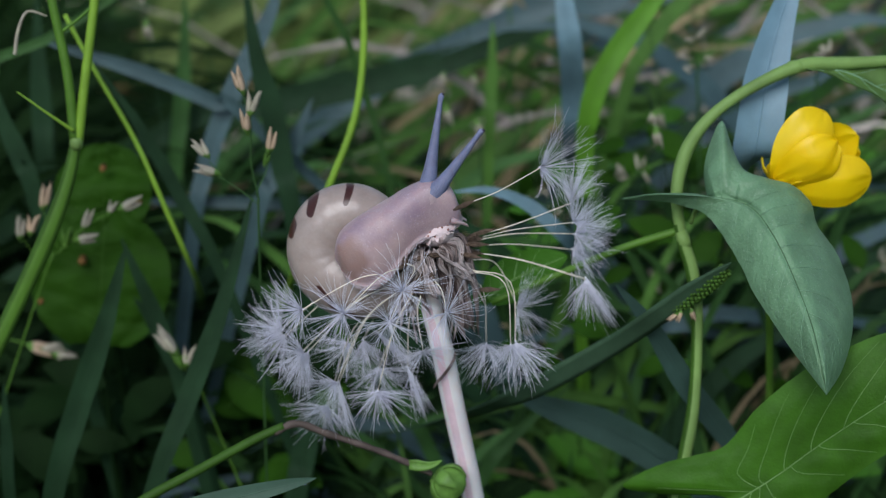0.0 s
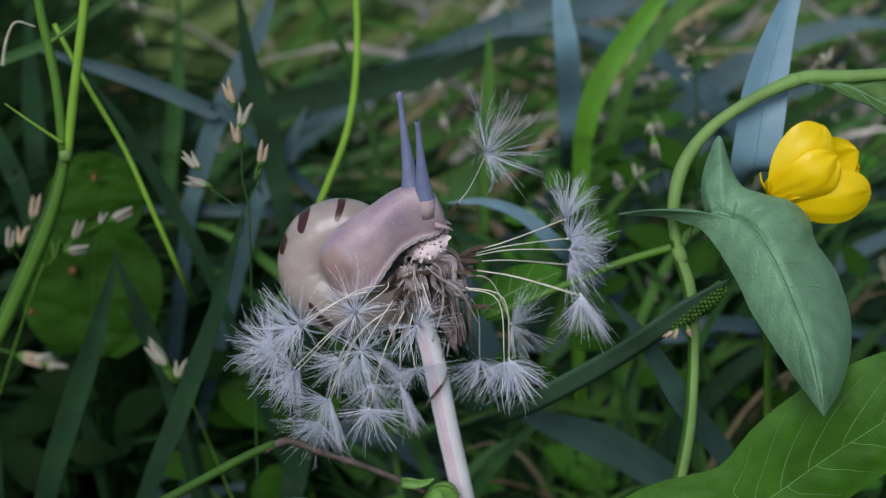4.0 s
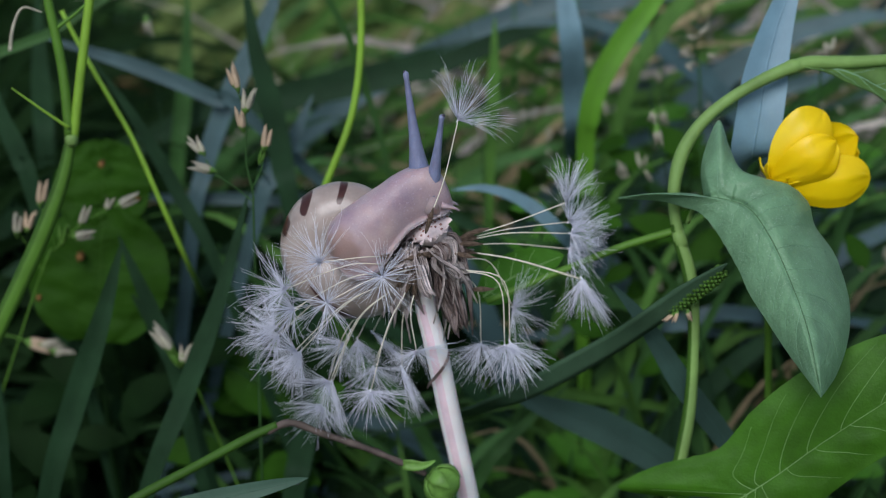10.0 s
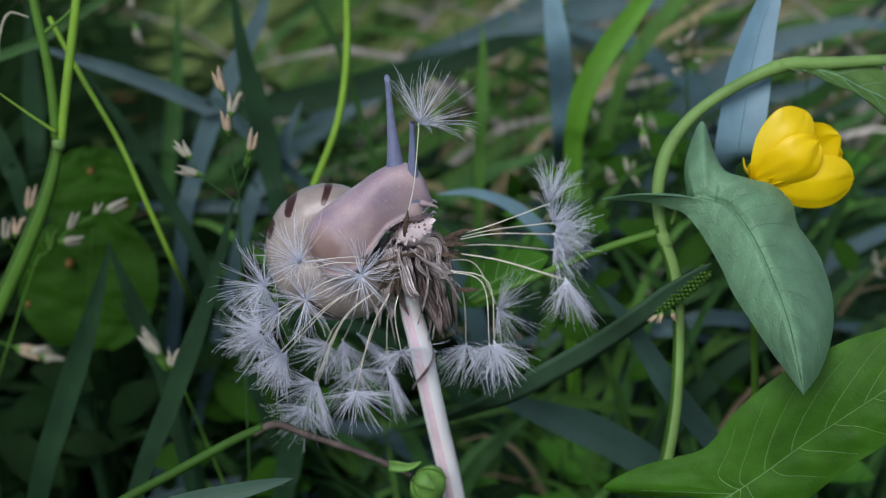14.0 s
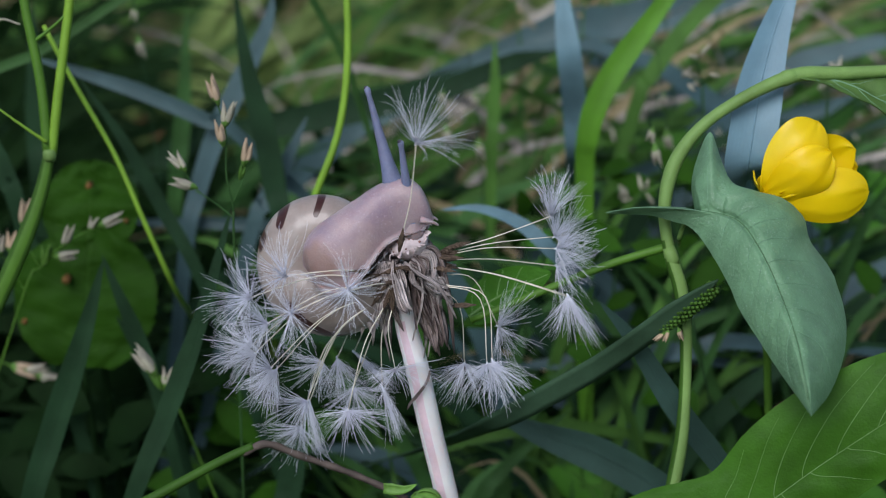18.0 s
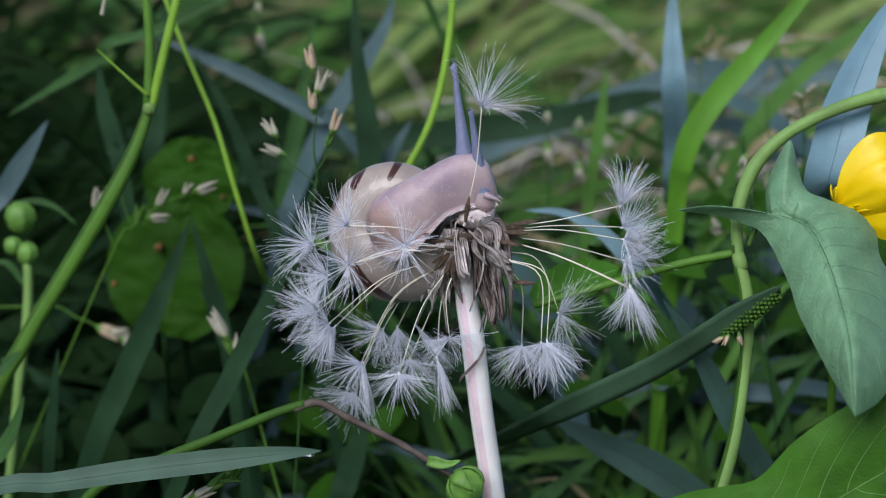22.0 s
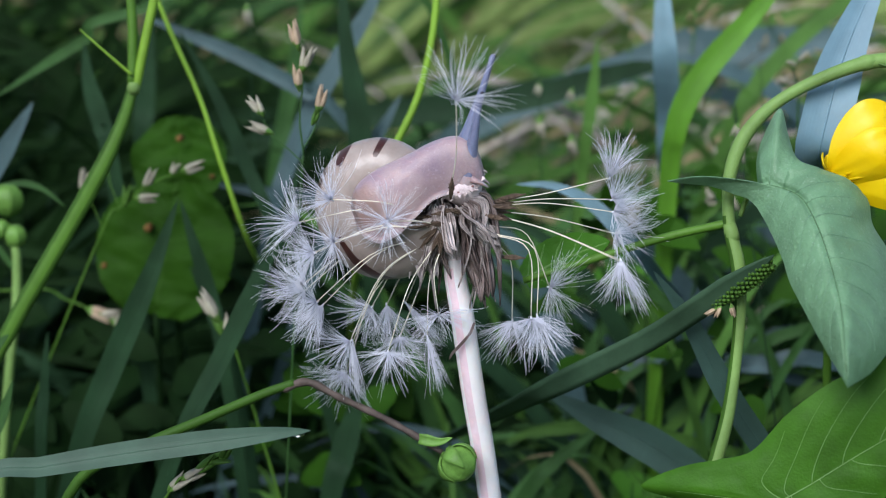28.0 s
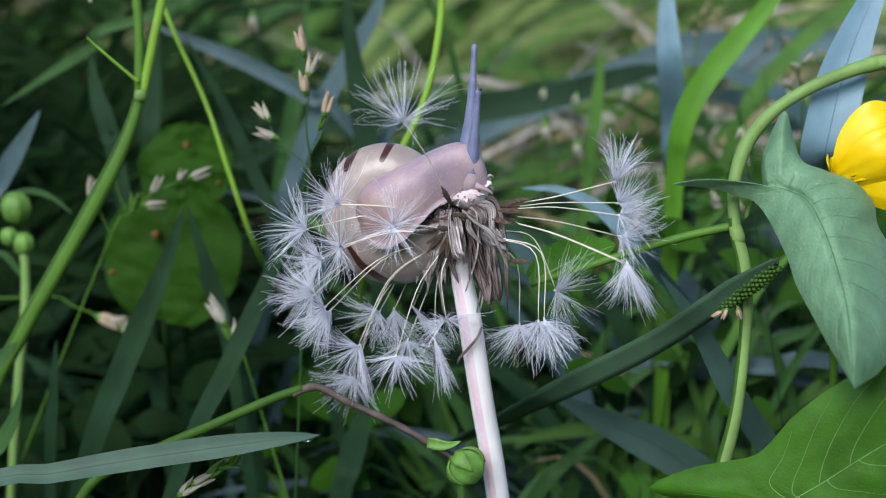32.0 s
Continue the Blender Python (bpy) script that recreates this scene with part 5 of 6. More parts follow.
for (x, y, z, h) in ((14.8, 97.7, 146.0, 24), (7.5, 96.0, 150.0, 18), (49.0, 57.9, 152.8, 8), (58, 100, 146, 20), (-60, 98, 172, 15)):
    panicle([(x - 2.2, y + 2, z + h), (x - 0.6, y + 1, z + h * 0.4), (x, y, z + 1)], [], [((x, y, z), (0.2, 0, -1), "spikelet", 1.05), ((x - 0.6, y + 1, z + h * 0.45), (-0.2, 0, -1), "spikelet", 0.7)],
            "nodding grass head with pale spikelets", 0.16, "deep")


# ---- twig, bud and green stalk under the clock ----
def budded_stalk():
    foot = Vector((-84, -4, -2))
    top = empty("budded_stalk", foot * 0.001, "green stalk with a withered brown tip and round green bud", "plant")

    def rel(p):
        return (Vector(p) - foot) * 0.001
    part("stem", Shape().tube([rel(p) for p in smooth_line([(-31.5, 1.0, 114.8), (-37.1, 0.7, 112.5), (-47.8, 0.0, 107.2), (-60.0, -0.8, 101.0), (-72.0, -2, 92), (-80, -3, 60), foot], 36)], lambda s: (0.8 + 0.3 * s) * 0.001, 10), "moss_stem", top)
    part("twig", Shape().tube([rel(p) for p in smooth_line([(-33.5, 1.0, 113.6), (-29, 0.8, 115.2), (-23.5, 0.8, 112.8), (-15.3, 0.3, 109.6), (-9.1, -0.1, 106.6), (-4.4, -0.5, 104.1)], 30)], lambda s: (0.75 - 0.2 * s + 0.08 * math.sin(s * 50)) * 0.001, 8), "brown_stem", top, "withered brown flower stalk")
    part("sepal", Shape().grid(blade_shape([(p - foot) for p in smooth_line([(-2.5, -2, 107.5), (-5, -1.6, 106.4), (-8.5, -0.6, 106.4)], 10)], 2.2, fold=0.4, tip=0.85)), "bud", top, "green sepal")
    q = Vector((0.75, -0.35, -0.5)).to_track_quat("Z", "Y")
    c0 = Vector((-3.6, -1.0, 104.2))
    rings = []
    for r, z in ((0.4, -0.2), (2.0, 0.3), (3.1, 1.6), (3.3, 3.2), (2.7, 4.8), (1.5, 5.8), (0.3, 6.1)):
        rings.append([rel(c0 + q @ Vector((r * (1 + 0.09 * math.cos(5 * a)) * math.cos(a), r * (1 + 0.09 * math.cos(5 * a)) * math.sin(a), z))) for a in (2 * math.pi * j / 30 for j in range(30))])
    bud = part("bud", Shape().grid(rings), "bud", top, "round green bud")
    for k in range(5):
        a = k * 2 * math.pi / 5
        pts = [c0 + q @ Vector((r * math.cos(a), r * math.sin(a), z)) - foot for r, z in ((0.6, 0.0), (2.4, 0.4), (3.6, 1.7), (3.75, 3.3), (3.0, 5.0))]
        part("bud_scale", Shape().grid(blade_shape(list(reversed(smooth_line(pts, 12))), 3.0, facing=q @ Vector((math.cos(a), math.sin(a), 0.2)), fold=-0.15, tip=0.5)), "bud", top, "overlapping green scale")


budded_stalk()


def plantain():
    foot = Vector((-44, 177, -2))
    top = empty("plantain_spike", foot * 0.001, "dark green plantain stalk with a bumpy seed spike at its end", "plant")

    def rel(p):
        return (Vector(p) - foot) * 0.001
    pts = smooth_line([(51.2, -1.3, 143.5), (40.5, 3.6, 133.3), (30.3, 8.7, 124.1), (15.4, 13.6, 113.9), (6.8, 25.1, 105.4), (-3.0, 45.7, 93.6), (-15.4, 81.3, 75.9), (-31.6, 147.1, 47.0), foot], 60)
    part("stalk", Shape().grid(blade_shape([p - foot for p in pts], 4.6, facing=(0.35, -0.9, 0.1), fold=0.06, thick=0.4, tip=0.08)), "dark_blade", top, "dark folded leaf stalk")
    s, r = Shape(), random.Random(11)
    ax = smooth_line([(50.8, 0.2, 141.7), (48.2, 1.4, 138.9), (45.2, 2.8, 135.8), (42.0, 4.4, 132.9)], 60)
    for i in range(170):
        k = i / 169
        j = min(59, int(k * 60))
        p, t = ax[j].lerp(ax[j + 1], k * 60 - j), (ax[j + 1] - ax[j]).normalized()
        a = i * 2.39996
        u = t.orthogonal().normalized()
        w = t.cross(u)
        d = u * math.cos(a) + w * math.sin(a)
        rr = 1.25 * (0.55 + 0.45 * math.sin(math.pi * min(1, 0.2 + k * 0.75)))
        c = p + d * rr
        s.tube([rel(c - d * 0.35), rel(c + d * 0.1 + t * -0.15), rel(c + d * 0.42 - t * 0.35)], [0.0003, 0.00042, 0.00012], 5)
    o = part("seed_spike", s, "dark_bud", top, "bumpy bright green seed spike")
    tagged(o, kind="stuff")
    for p, d in (((43.2, 3.2, 133.2), (-0.3, -0.2, -1)), ((44.8, 2.6, 133.6), (0.35, -0.2, -1)), ((42.6, 3.0, 132.6), (-0.9, -0.2, -0.6))):
        o = part("withered_floret", SPIKE["tan_spikelet"][0], "tan_spikelet", top, "dry pale floret", rel(p))
        o.rotation_euler, o.scale = Vector(d).to_track_quat("Z", "Y").to_euler(), (0.6, 0.6, 0.6)


plantain()


def side_bud():
    foot = Vector((-103, 46, -2))
    top = empty("bud_stalk", foot * 0.001, "pale green stalk with a cluster of round buds", "plant")

    def rel(p):
        return (Vector(p) - foot) * 0.001
    part("stem", Shape().tube([rel(p) for p in smooth_line([(-100.4, 53.5, 128), (-99.3, 52.7, 121.2), (-99.4, 51.1, 109.3), (-100.5, 49.1, 95.0), (-103, 47, 50), foot], 30)], lambda s: 0.001, 8), "pale_stem", top)
    for c, rr in (((-101.7, 54.6, 134.4), 3.2), ((-99.9, 53.5, 127.0), 2.3), ((-102.8, 53.2, 128.4), 1.9)):
        rings = [[rel(Vector(c) + Vector((rr * k * (1 + 0.1 * math.cos(6 * a)) * math.cos(a), rr * k * (1 + 0.1 * math.cos(6 * a)) * math.sin(a), rr * z))) for a in (2 * math.pi * j / 24 for j in range(24))] for k, z in ((0.25, -1.1), (0.8, -0.75), (1.0, 0), (0.85, 0.6), (0.45, 0.95), (0.1, 1.0))]
        part("bud", Shape().grid(rings), "bud", top, "round pale green bud")
    for pts in ([(-90.2, 57.6, 132.8), (-95, 58, 136.2), (-99.5, 57.6, 137.4), (-104, 56, 136.5)], [(-108, 53, 124), (-104, 53, 124.5), (-100, 53, 120)]):
        part("sepal", Shape().grid(blade_shape([p - foot for p in smooth_line(pts, 14)], 1.5, tip=0.6)), "mid", top, "thin curved sepal")


side_bud()

# dewdrop on the near blade's tip
drop = part("dewdrop", Shape().grid([[V((1.5 * r * math.cos(a), 0.75 * r * math.sin(a), 0.75 * z)) for a in (2 * math.pi * j / 16 for j in range(16))] for r, z in ((0.15, -1), (0.7, -0.7), (1, 0), (0.7, 0.7), (0.15, 1))]), "dew", place=V((-28.2, -14.9, 110.9)))
tagged(drop, "clear dewdrop on the tip of a grass blade", "dewdrop")


# ---- meadow ----
def simple_blade(s, root, tip, sag, width, roll, n=7):
    mid = root.lerp(tip, 0.55) + sag
    side0 = (tip - root).cross(Vector((0, -1, 0.25)))
    side0 = side0.normalized() if side0.length > 1e-5 else Vector((1, 0, 0))
    base = len(s.v)
    for i in range(n + 1):
        u = i / n
        p = root * (1 - u) ** 2 + mid * (2 * u * (1 - u)) + tip * u * u
        w = 0.5 * width * (1 - u ** 2.2) * min(1, 0.5 + u * 2) + 0.05
        sd = (side0 * math.cos(roll) + Vector((0, math.sin(roll), 0.3 * math.sin(roll))))
        s.v.extend(tuple(q * 0.001) for q in (p - sd * w, p + Vector((0, 0.25 * w, -0.12 * w)), p + sd * w))
        if i:
            for j in (0, 1):
                a = base + (i - 1) * 3 + j
                s.face([a, a + 1, a + 4, a + 3], [(j / 2, (i - 1) / n), ((j + 1) / 2, (i - 1) / n), ((j + 1) / 2, i / n), (j / 2, i / n)])


def meadow(name, mat, label, count, xr, yr, length, lean, width, seed, droop=0.25, dirx=0.0):
    """Uncounted grass, rooted over a stretch of ground."""
    r, s = random.Random(seed), Shape()
    for _ in range(count):
        y = yr[0] + (yr[1] - yr[0]) * r.random() ** 1.3
        span = 1 + max(0, y - 100) / 350
        x = r.uniform(xr[0], xr[1]) * span
        ln = r.uniform(*length)
        a = r.uniform(0, 2 * math.pi)
        k = r.uniform(*lean)
        hx = math.cos(a) * k + dirx * r.uniform(0.4, 1.2)
        d = Vector((hx, math.sin(a) * k * 0.6, math.sqrt(max(0.05, 1 - min(0.95, hx * hx + k * k * 0.2)))))
        root = Vector((x, y, -2))
        tip = root + d.normalized() * ln
        simple_blade(s, root, tip, Vector((-hx * 0.1 * ln, 0, ln * droop)), r.uniform(*width), r.uniform(-0.9, 0.9))
    tagged(part(name, s, mat), label, "grass", kind="stuff")


def thatch(name, mat, label, count, xr, yr, length, height, width, seed, right=0.7):
    """Uncounted long grass that rises and bows over, mostly to one side."""
    r, s = random.Random(seed), Shape()
    for _ in range(count):
        y = yr[0] + (yr[1] - yr[0]) * r.random() ** 1.4
        x = r.uniform(*xr) * (1 + max(0, y - 100) / 400)
        ln, h = r.uniform(*length), r.uniform(*height)
        sg = 1 if r.random() < right else -1
        root = Vector((x - sg * ln * 0.5, y, -2))
        tip = root + Vector((sg * ln * r.uniform(0.8, 1.2), r.uniform(-0.25, 0.25) * ln * 0.6, h * r.uniform(0.55, 1.15)))
        if tip.y < yr[0] - 10:
            tip.y = yr[0]
        simple_blade(s, root, tip, Vector((-sg * ln * 0.15, 0, h * 0.75)), r.uniform(*width), r.uniform(-0.9, 0.9), 9)
    tagged(part(name, s, mat), label, "grass", kind="stuff")


# three layers in the near-black green, standing in for shade between the blades
thatch("meadow_grass", "under", "bowed meadow grass with shade painted into its dark colour", 900, (-200, 0), (105, 420), (60, 150), (50, 130), (3, 6.5), 56)
thatch("meadow_grass", "under", "tall meadow grass coloured dark for shade", 420, (-230, -75), (120, 420), (60, 150), (110, 175), (3, 7), 59)
thatch("meadow_grass", "under", "low meadow grass coloured dark for shade", 420, (0, 200), (105, 420), (60, 150), (40, 110), (3, 6.5), 58)
thatch("meadow_grass", "deep", "dark green grass bowed over in the meadow", 800, (-200, 200), (105, 420), (60, 150), (50, 125), (3, 6.5), 51)
thatch("meadow_grass", "mid", "green grass bowed over in the meadow", 700, (-40, 220), (130, 520), (70, 160), (60, 140), (2.5, 5.5), 52)
thatch("meadow_grass", "lime", "yellow-green grass bowed over in the meadow", 270, (-20, 160), (150, 420), (100, 200), (95, 165), (2.5, 5.5), 53, 0.9)
thatch("meadow_grass", "straw", "dry straw-coloured grass among the green", 330, (-10, 200), (150, 600), (80, 180), (60, 150), (1.5, 3.2), 54, 0.8)
thatch("meadow_grass", "dry", "bleached dead grass among the green", 330, (-30, 220), (150, 700), (60, 150), (60, 150), (1.2, 3), 57, 0.8)
thatch("meadow_grass", "dry", "thin bleached grass fallen across the meadow", 110, (0, 150), (170, 340), (70, 150), (110, 165), (1.5, 3.2), 60, 0.8)
thatch("meadow_grass", "slate", "broad blue-green grass bowed over in the meadow", 130, (45, 230), (125, 420), (110, 200), (90, 165), (5, 11), 55, 0.75)
meadow("meadow_grass", "deep", "upright dark green meadow grass", 500, (-200, 200), (110, 600), (60, 130), (0.2, 0.8), (3, 7), 22)
meadow("meadow_grass", "mid", "upright green meadow grass", 420, (-30, 200), (170, 700), (70, 150), (0.2, 0.8), (2.5, 5.5), 21)
thatch("far_meadow", "mid", "far green meadow grass", 1000, (-190, 190), (450, 2600), (150, 300), (90, 200), (5, 10), 41)
thatch("far_meadow", "lime", "far yellow-green meadow grass", 700, (-190, 190), (450, 2600), (150, 300), (100, 200), (5, 10), 42)
thatch("far_meadow", "straw", "far dry grass", 600, (-190, 190), (450, 2600), (150, 300), (100, 200), (4, 8), 43)
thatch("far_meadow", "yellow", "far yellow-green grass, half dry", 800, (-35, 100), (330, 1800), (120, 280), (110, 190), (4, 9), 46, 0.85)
thatch("far_meadow", "deep", "far dark green grass", 600, (-190, 190), (450, 2600), (150, 300), (80, 160), (6, 12), 45)
meadow("surrounding_meadow", "mid", "short meadow grass all round", 1300, (-900, 900), (-1600, -480), (60, 120), (0.2, 0.8), (4, 8), 44)


def field(mat, label, count, seed):
    """The meadow going on to all sides of the place."""
    r, s = random.Random(seed), Shape()
    while count:
        d, q = 3200 * r.random() ** 0.7, r.uniform(0, 6.283)
        x, y = d * math.cos(q), 150 + d * math.sin(q)
        if -520 < y < 115 and abs(x) < 280 or y >= 115 and abs(x) < 0.27 * (y + 320) + 60:
            continue
        count -= 1
        a, k, ln = r.uniform(0, 6.283), r.uniform(0.3, 0.9), r.uniform(70, 150) * (1 + d / 2500)
        root = Vector((x, y, -2))
        tip = root + Vector((math.cos(a) * k, math.sin(a) * k, math.sqrt(1 - k * k))) * ln
        simple_blade(s, root, tip, Vector((0, 0, 0.2 * ln)), r.uniform(5, 10) * (1 + d / 1800), r.uniform(-0.9, 0.9), 5)
    tagged(part("surrounding_meadow", s, mat), label, "grass", kind="stuff")


field("mid", "green meadow grass all round", 7000, 81)
field("deep", "dark green meadow grass all round", 4500, 82)
field("lime", "yellow-green meadow grass all round", 3500, 83)
field("straw", "dry grass all round in the meadow", 800, 84)
# low filler whose dark colour paints the shade round the stems
meadow("low_grass", "under", "low grass round the stems, coloured dark for shade", 1100, (-130, 130), (15, 140), (30, 85), (0.3, 0.9), (2, 5), 26)


def tufts(mat, label, count, xr, yr, length, height, width, seed, right=0.6):
    """Single grass tufts close behind the plants: each a thing with its blades."""
    r = random.Random(seed)
    for _ in range(count):
        y = r.uniform(*yr)
        x = r.uniform(*xr)
        top = empty("grass_tuft", V((x, y, -2)), label, "grass tuft", "grass tufts in the meadow")
        for _k in range(r.randint(4, 7)):
            ln, h, sg = r.uniform(*length), r.uniform(*height), 1 if r.random() < right else -1
            root = Vector((r.uniform(-4, 4), r.uniform(-2, 4), 0))
            tip = root + Vector((sg * ln * r.uniform(0.5, 1.1), r.uniform(-0.02, 0.25) * ln, h * r.uniform(0.55, 1.15)))
            s = Shape()
            simple_blade(s, root, tip, Vector((-sg * ln * 0.15, 0, h * 0.7)), r.uniform(*width), r.uniform(-0.9, 0.9), 12)
            part("leaf_blade", s, mat, top)


tufts("mid", "tuft of green grass close behind the bindweed", 26, (0, 105), (60, 105), (50, 110), (66, 132), (2.4, 4.6), 61)
tufts("deep", "tuft of dark green grass close behind the bindweed", 14, (0, 110), (60, 105), (50, 110), (60, 125), (3, 6), 66)
tufts("mid", "tuft of green grass close behind the dandelion", 8, (-45, 12), (64, 105), (40, 90), (55, 110), (1.8, 3.6), 65)
tufts("lime", "tuft of yellow-green grass close behind the bindweed", 11, (5, 105), (64, 105), (50, 110), (66, 132), (1.6, 3.8), 62)
tufts("slate", "tuft of blue-green grass close behind the bindweed", 3, (0, 105), (62, 100), (70, 120), (60, 115), (4, 7), 63)
tufts("mid", "tuft of low green grass under the clock", 18, (-55, 75), (35, 85), (30, 70), (40, 84), (1.8, 3.8), 67)
tufts("lime", "tuft of low yellow-green grass under the clock", 11, (-40, 62), (35, 85), (30, 70), (40, 80), (1.6, 3.2), 68)
tufts("straw", "tuft of dry stems close behind the bindweed", 4, (-20, 105), (64, 105), (50, 110), (50, 110), (1, 1.8), 64)
meadow("low_grass", "lime", "low yellow-green grass round the stems", 60, (-20, 110), (25, 110), (50, 95), (0.4, 0.9), (2, 4), 28)
meadow("low_grass", "mid", "low green grass round the stems", 430, (-60, 130), (25, 140), (35, 92), (0.3, 0.9), (2, 4), 27)


def seed_heads(mat, count, xr, yr, zr, seed):
    """Loose flowering heads of fine grasses: thin stems with small pale spikelets."""
    r, s = random.Random(seed), Shape()
    for _ in range(count):
        y = r.uniform(*yr)
        x = r.uniform(*xr) * (1 + max(0, y - 100) / 350)
        z, lx = r.uniform(*zr), r.uniform(-16, 16)
        line = smooth_line([(x + lx * 1.3, y, z), (x + lx * 0.8, y + 2, z - 14), (x + lx * 0.2, y + 4, z * 0.45), (x, y + 6, -2)], 12)
        s.tube([p * 0.001 for p in line], lambda u: 0.00022 + 0.0002 * u, 4, slot=lambda i, j: 1)
        for k in range(r.randint(4, 9)):
            p = line[min(3, k // 3)] + Vector((r.uniform(-3.5, 3.5), r.uniform(-3, 3), r.uniform(-5, 3)))
            d = Vector((r.uniform(-0.8, 0.8), r.uniform(-0.3, 0.3), r.uniform(-0.6, 1))).normalized() * r.uniform(2.5, 4.2)
            s.tube([q * 0.001 for q in (p, p + d * 0.3, p + d * 0.65, p + d)], [0.0001, 0.0005, 0.00042, 0.00005], 5)
            s.tube([p * 0.001, line[min(4, k // 3 + 1)] * 0.001], [0.0001, 0.00012], 3, slot=lambda i, j: 1)
    tagged(part("seed_heads", s, [mat, "mid"]), "pale flowering heads of fine meadow grasses", "grass", kind="stuff")


seed_heads("straw", 34, (15, 120), (130, 300), (110, 180), 71)
seed_heads("spikelet", 16, (12, 105), (75, 150), (100, 168), 72)


def leaf_litter(name, mat, label, count, xr, yr, zr, size, seed):
    """Small broad leaves at many heights, each on a thread of stalk to the ground."""
    r, s = random.Random(seed), Shape()
    for _ in range(count):
        y = r.uniform(*yr)
        c = Vector((r.uniform(*xr) * (1 + max(0, y - 100) / 350), y, r.uniform(*zr)))
        ln, a, tilt = r.uniform(*size), r.uniform(0, 6.28), r.uniform(-0.6, 0.9)
        u = Vector((math.cos(a), math.sin(a) * 0.7, tilt)).normalized()
        w = u.cross(Vector((0, -0.7, 0.7))).normalized()
        n = w.cross(u)
        base = len(s.v)
        prof = ((0, 0.08), (0.2, 0.75), (0.45, 1.0), (0.7, 0.8), (0.9, 0.4), (1.0, 0.04))
        for t, k in prof:
            p = c + u * ln * t - n * ln * 0.25 * t * t
            h = 0.28 * ln * k
            s.v.extend(tuple(q * 0.001) for q in (p - w * h + n * h * 0.25, p, p + w * h + n * h * 0.25))
        for i in range(5):
            for j in (0, 1):
                q = base + i * 3 + j
                s.face([q, q + 1, q + 4, q + 3], [(j / 2, i / 5), ((j + 1) / 2, i / 5), ((j + 1) / 2, (i + 1) / 5), (j / 2, (i + 1) / 5)])
        if _ % 7:
            continue
        s.tube([c * 0.001, Vector((c.x + r.uniform(-8, 8), c.y + r.uniform(-2, 8), -2)) * 0.001], [0.0002, 0.0003], 3, slot=lambda i, j: 1)
    tagged(part(name, s, [mat, "under"]), label, "leaves", kind="stuff")


leaf_litter("low_leaves", "leaf_low", "small broad green leaves low in the meadow", 200, (0, 120), (30, 150), (20, 75), (9, 20), 31)
leaf_litter("low_leaves", "leaf_low", "small round green leaves among the grass", 200, (20, 160), (95, 260), (60, 135), (6, 13), 32)
# near-black leaves, shade painted in their colour
leaf_litter("low_leaves", "under", "small leaves among the grass, coloured dark for shade", 220, (-160, 60), (120, 300), (40, 120), (7, 15), 33)
leaf_litter("dead_leaves", "dead_leaf", "brown dead leaves caught in the grass", 44, (-150, 120), (150, 330), (25, 112), (7, 14), 38)
leaf_litter("mid_leaves", "leaf_round", "soft green leaves behind the clock", 12, (12, 46), (50, 90), (92, 140), (7, 13), 34)
leaf_litter("mid_leaves", "leaf_round", "soft green leaves behind the bindweed", 44, (44, 100), (62, 100), (88, 146), (7, 13), 35)
leaf_litter("mid_leaves", "leaf_round", "broad green leaves low behind the clock", 14, (-55, 0), (62, 100), (62, 100), (12, 22), 37)
# again near-black leaves, their colour doing the work of shade
leaf_litter("mid_leaves", "under", "leaves low in the grass, coloured dark for shade", 160, (-110, 40), (60, 110), (30, 100), (9, 18), 36)


# ---- what moves ----
def aim(base, d):
    return Matrix.Translation(base) @ Vector(d).to_track_quat("Z", "Y").to_matrix().to_4x4()


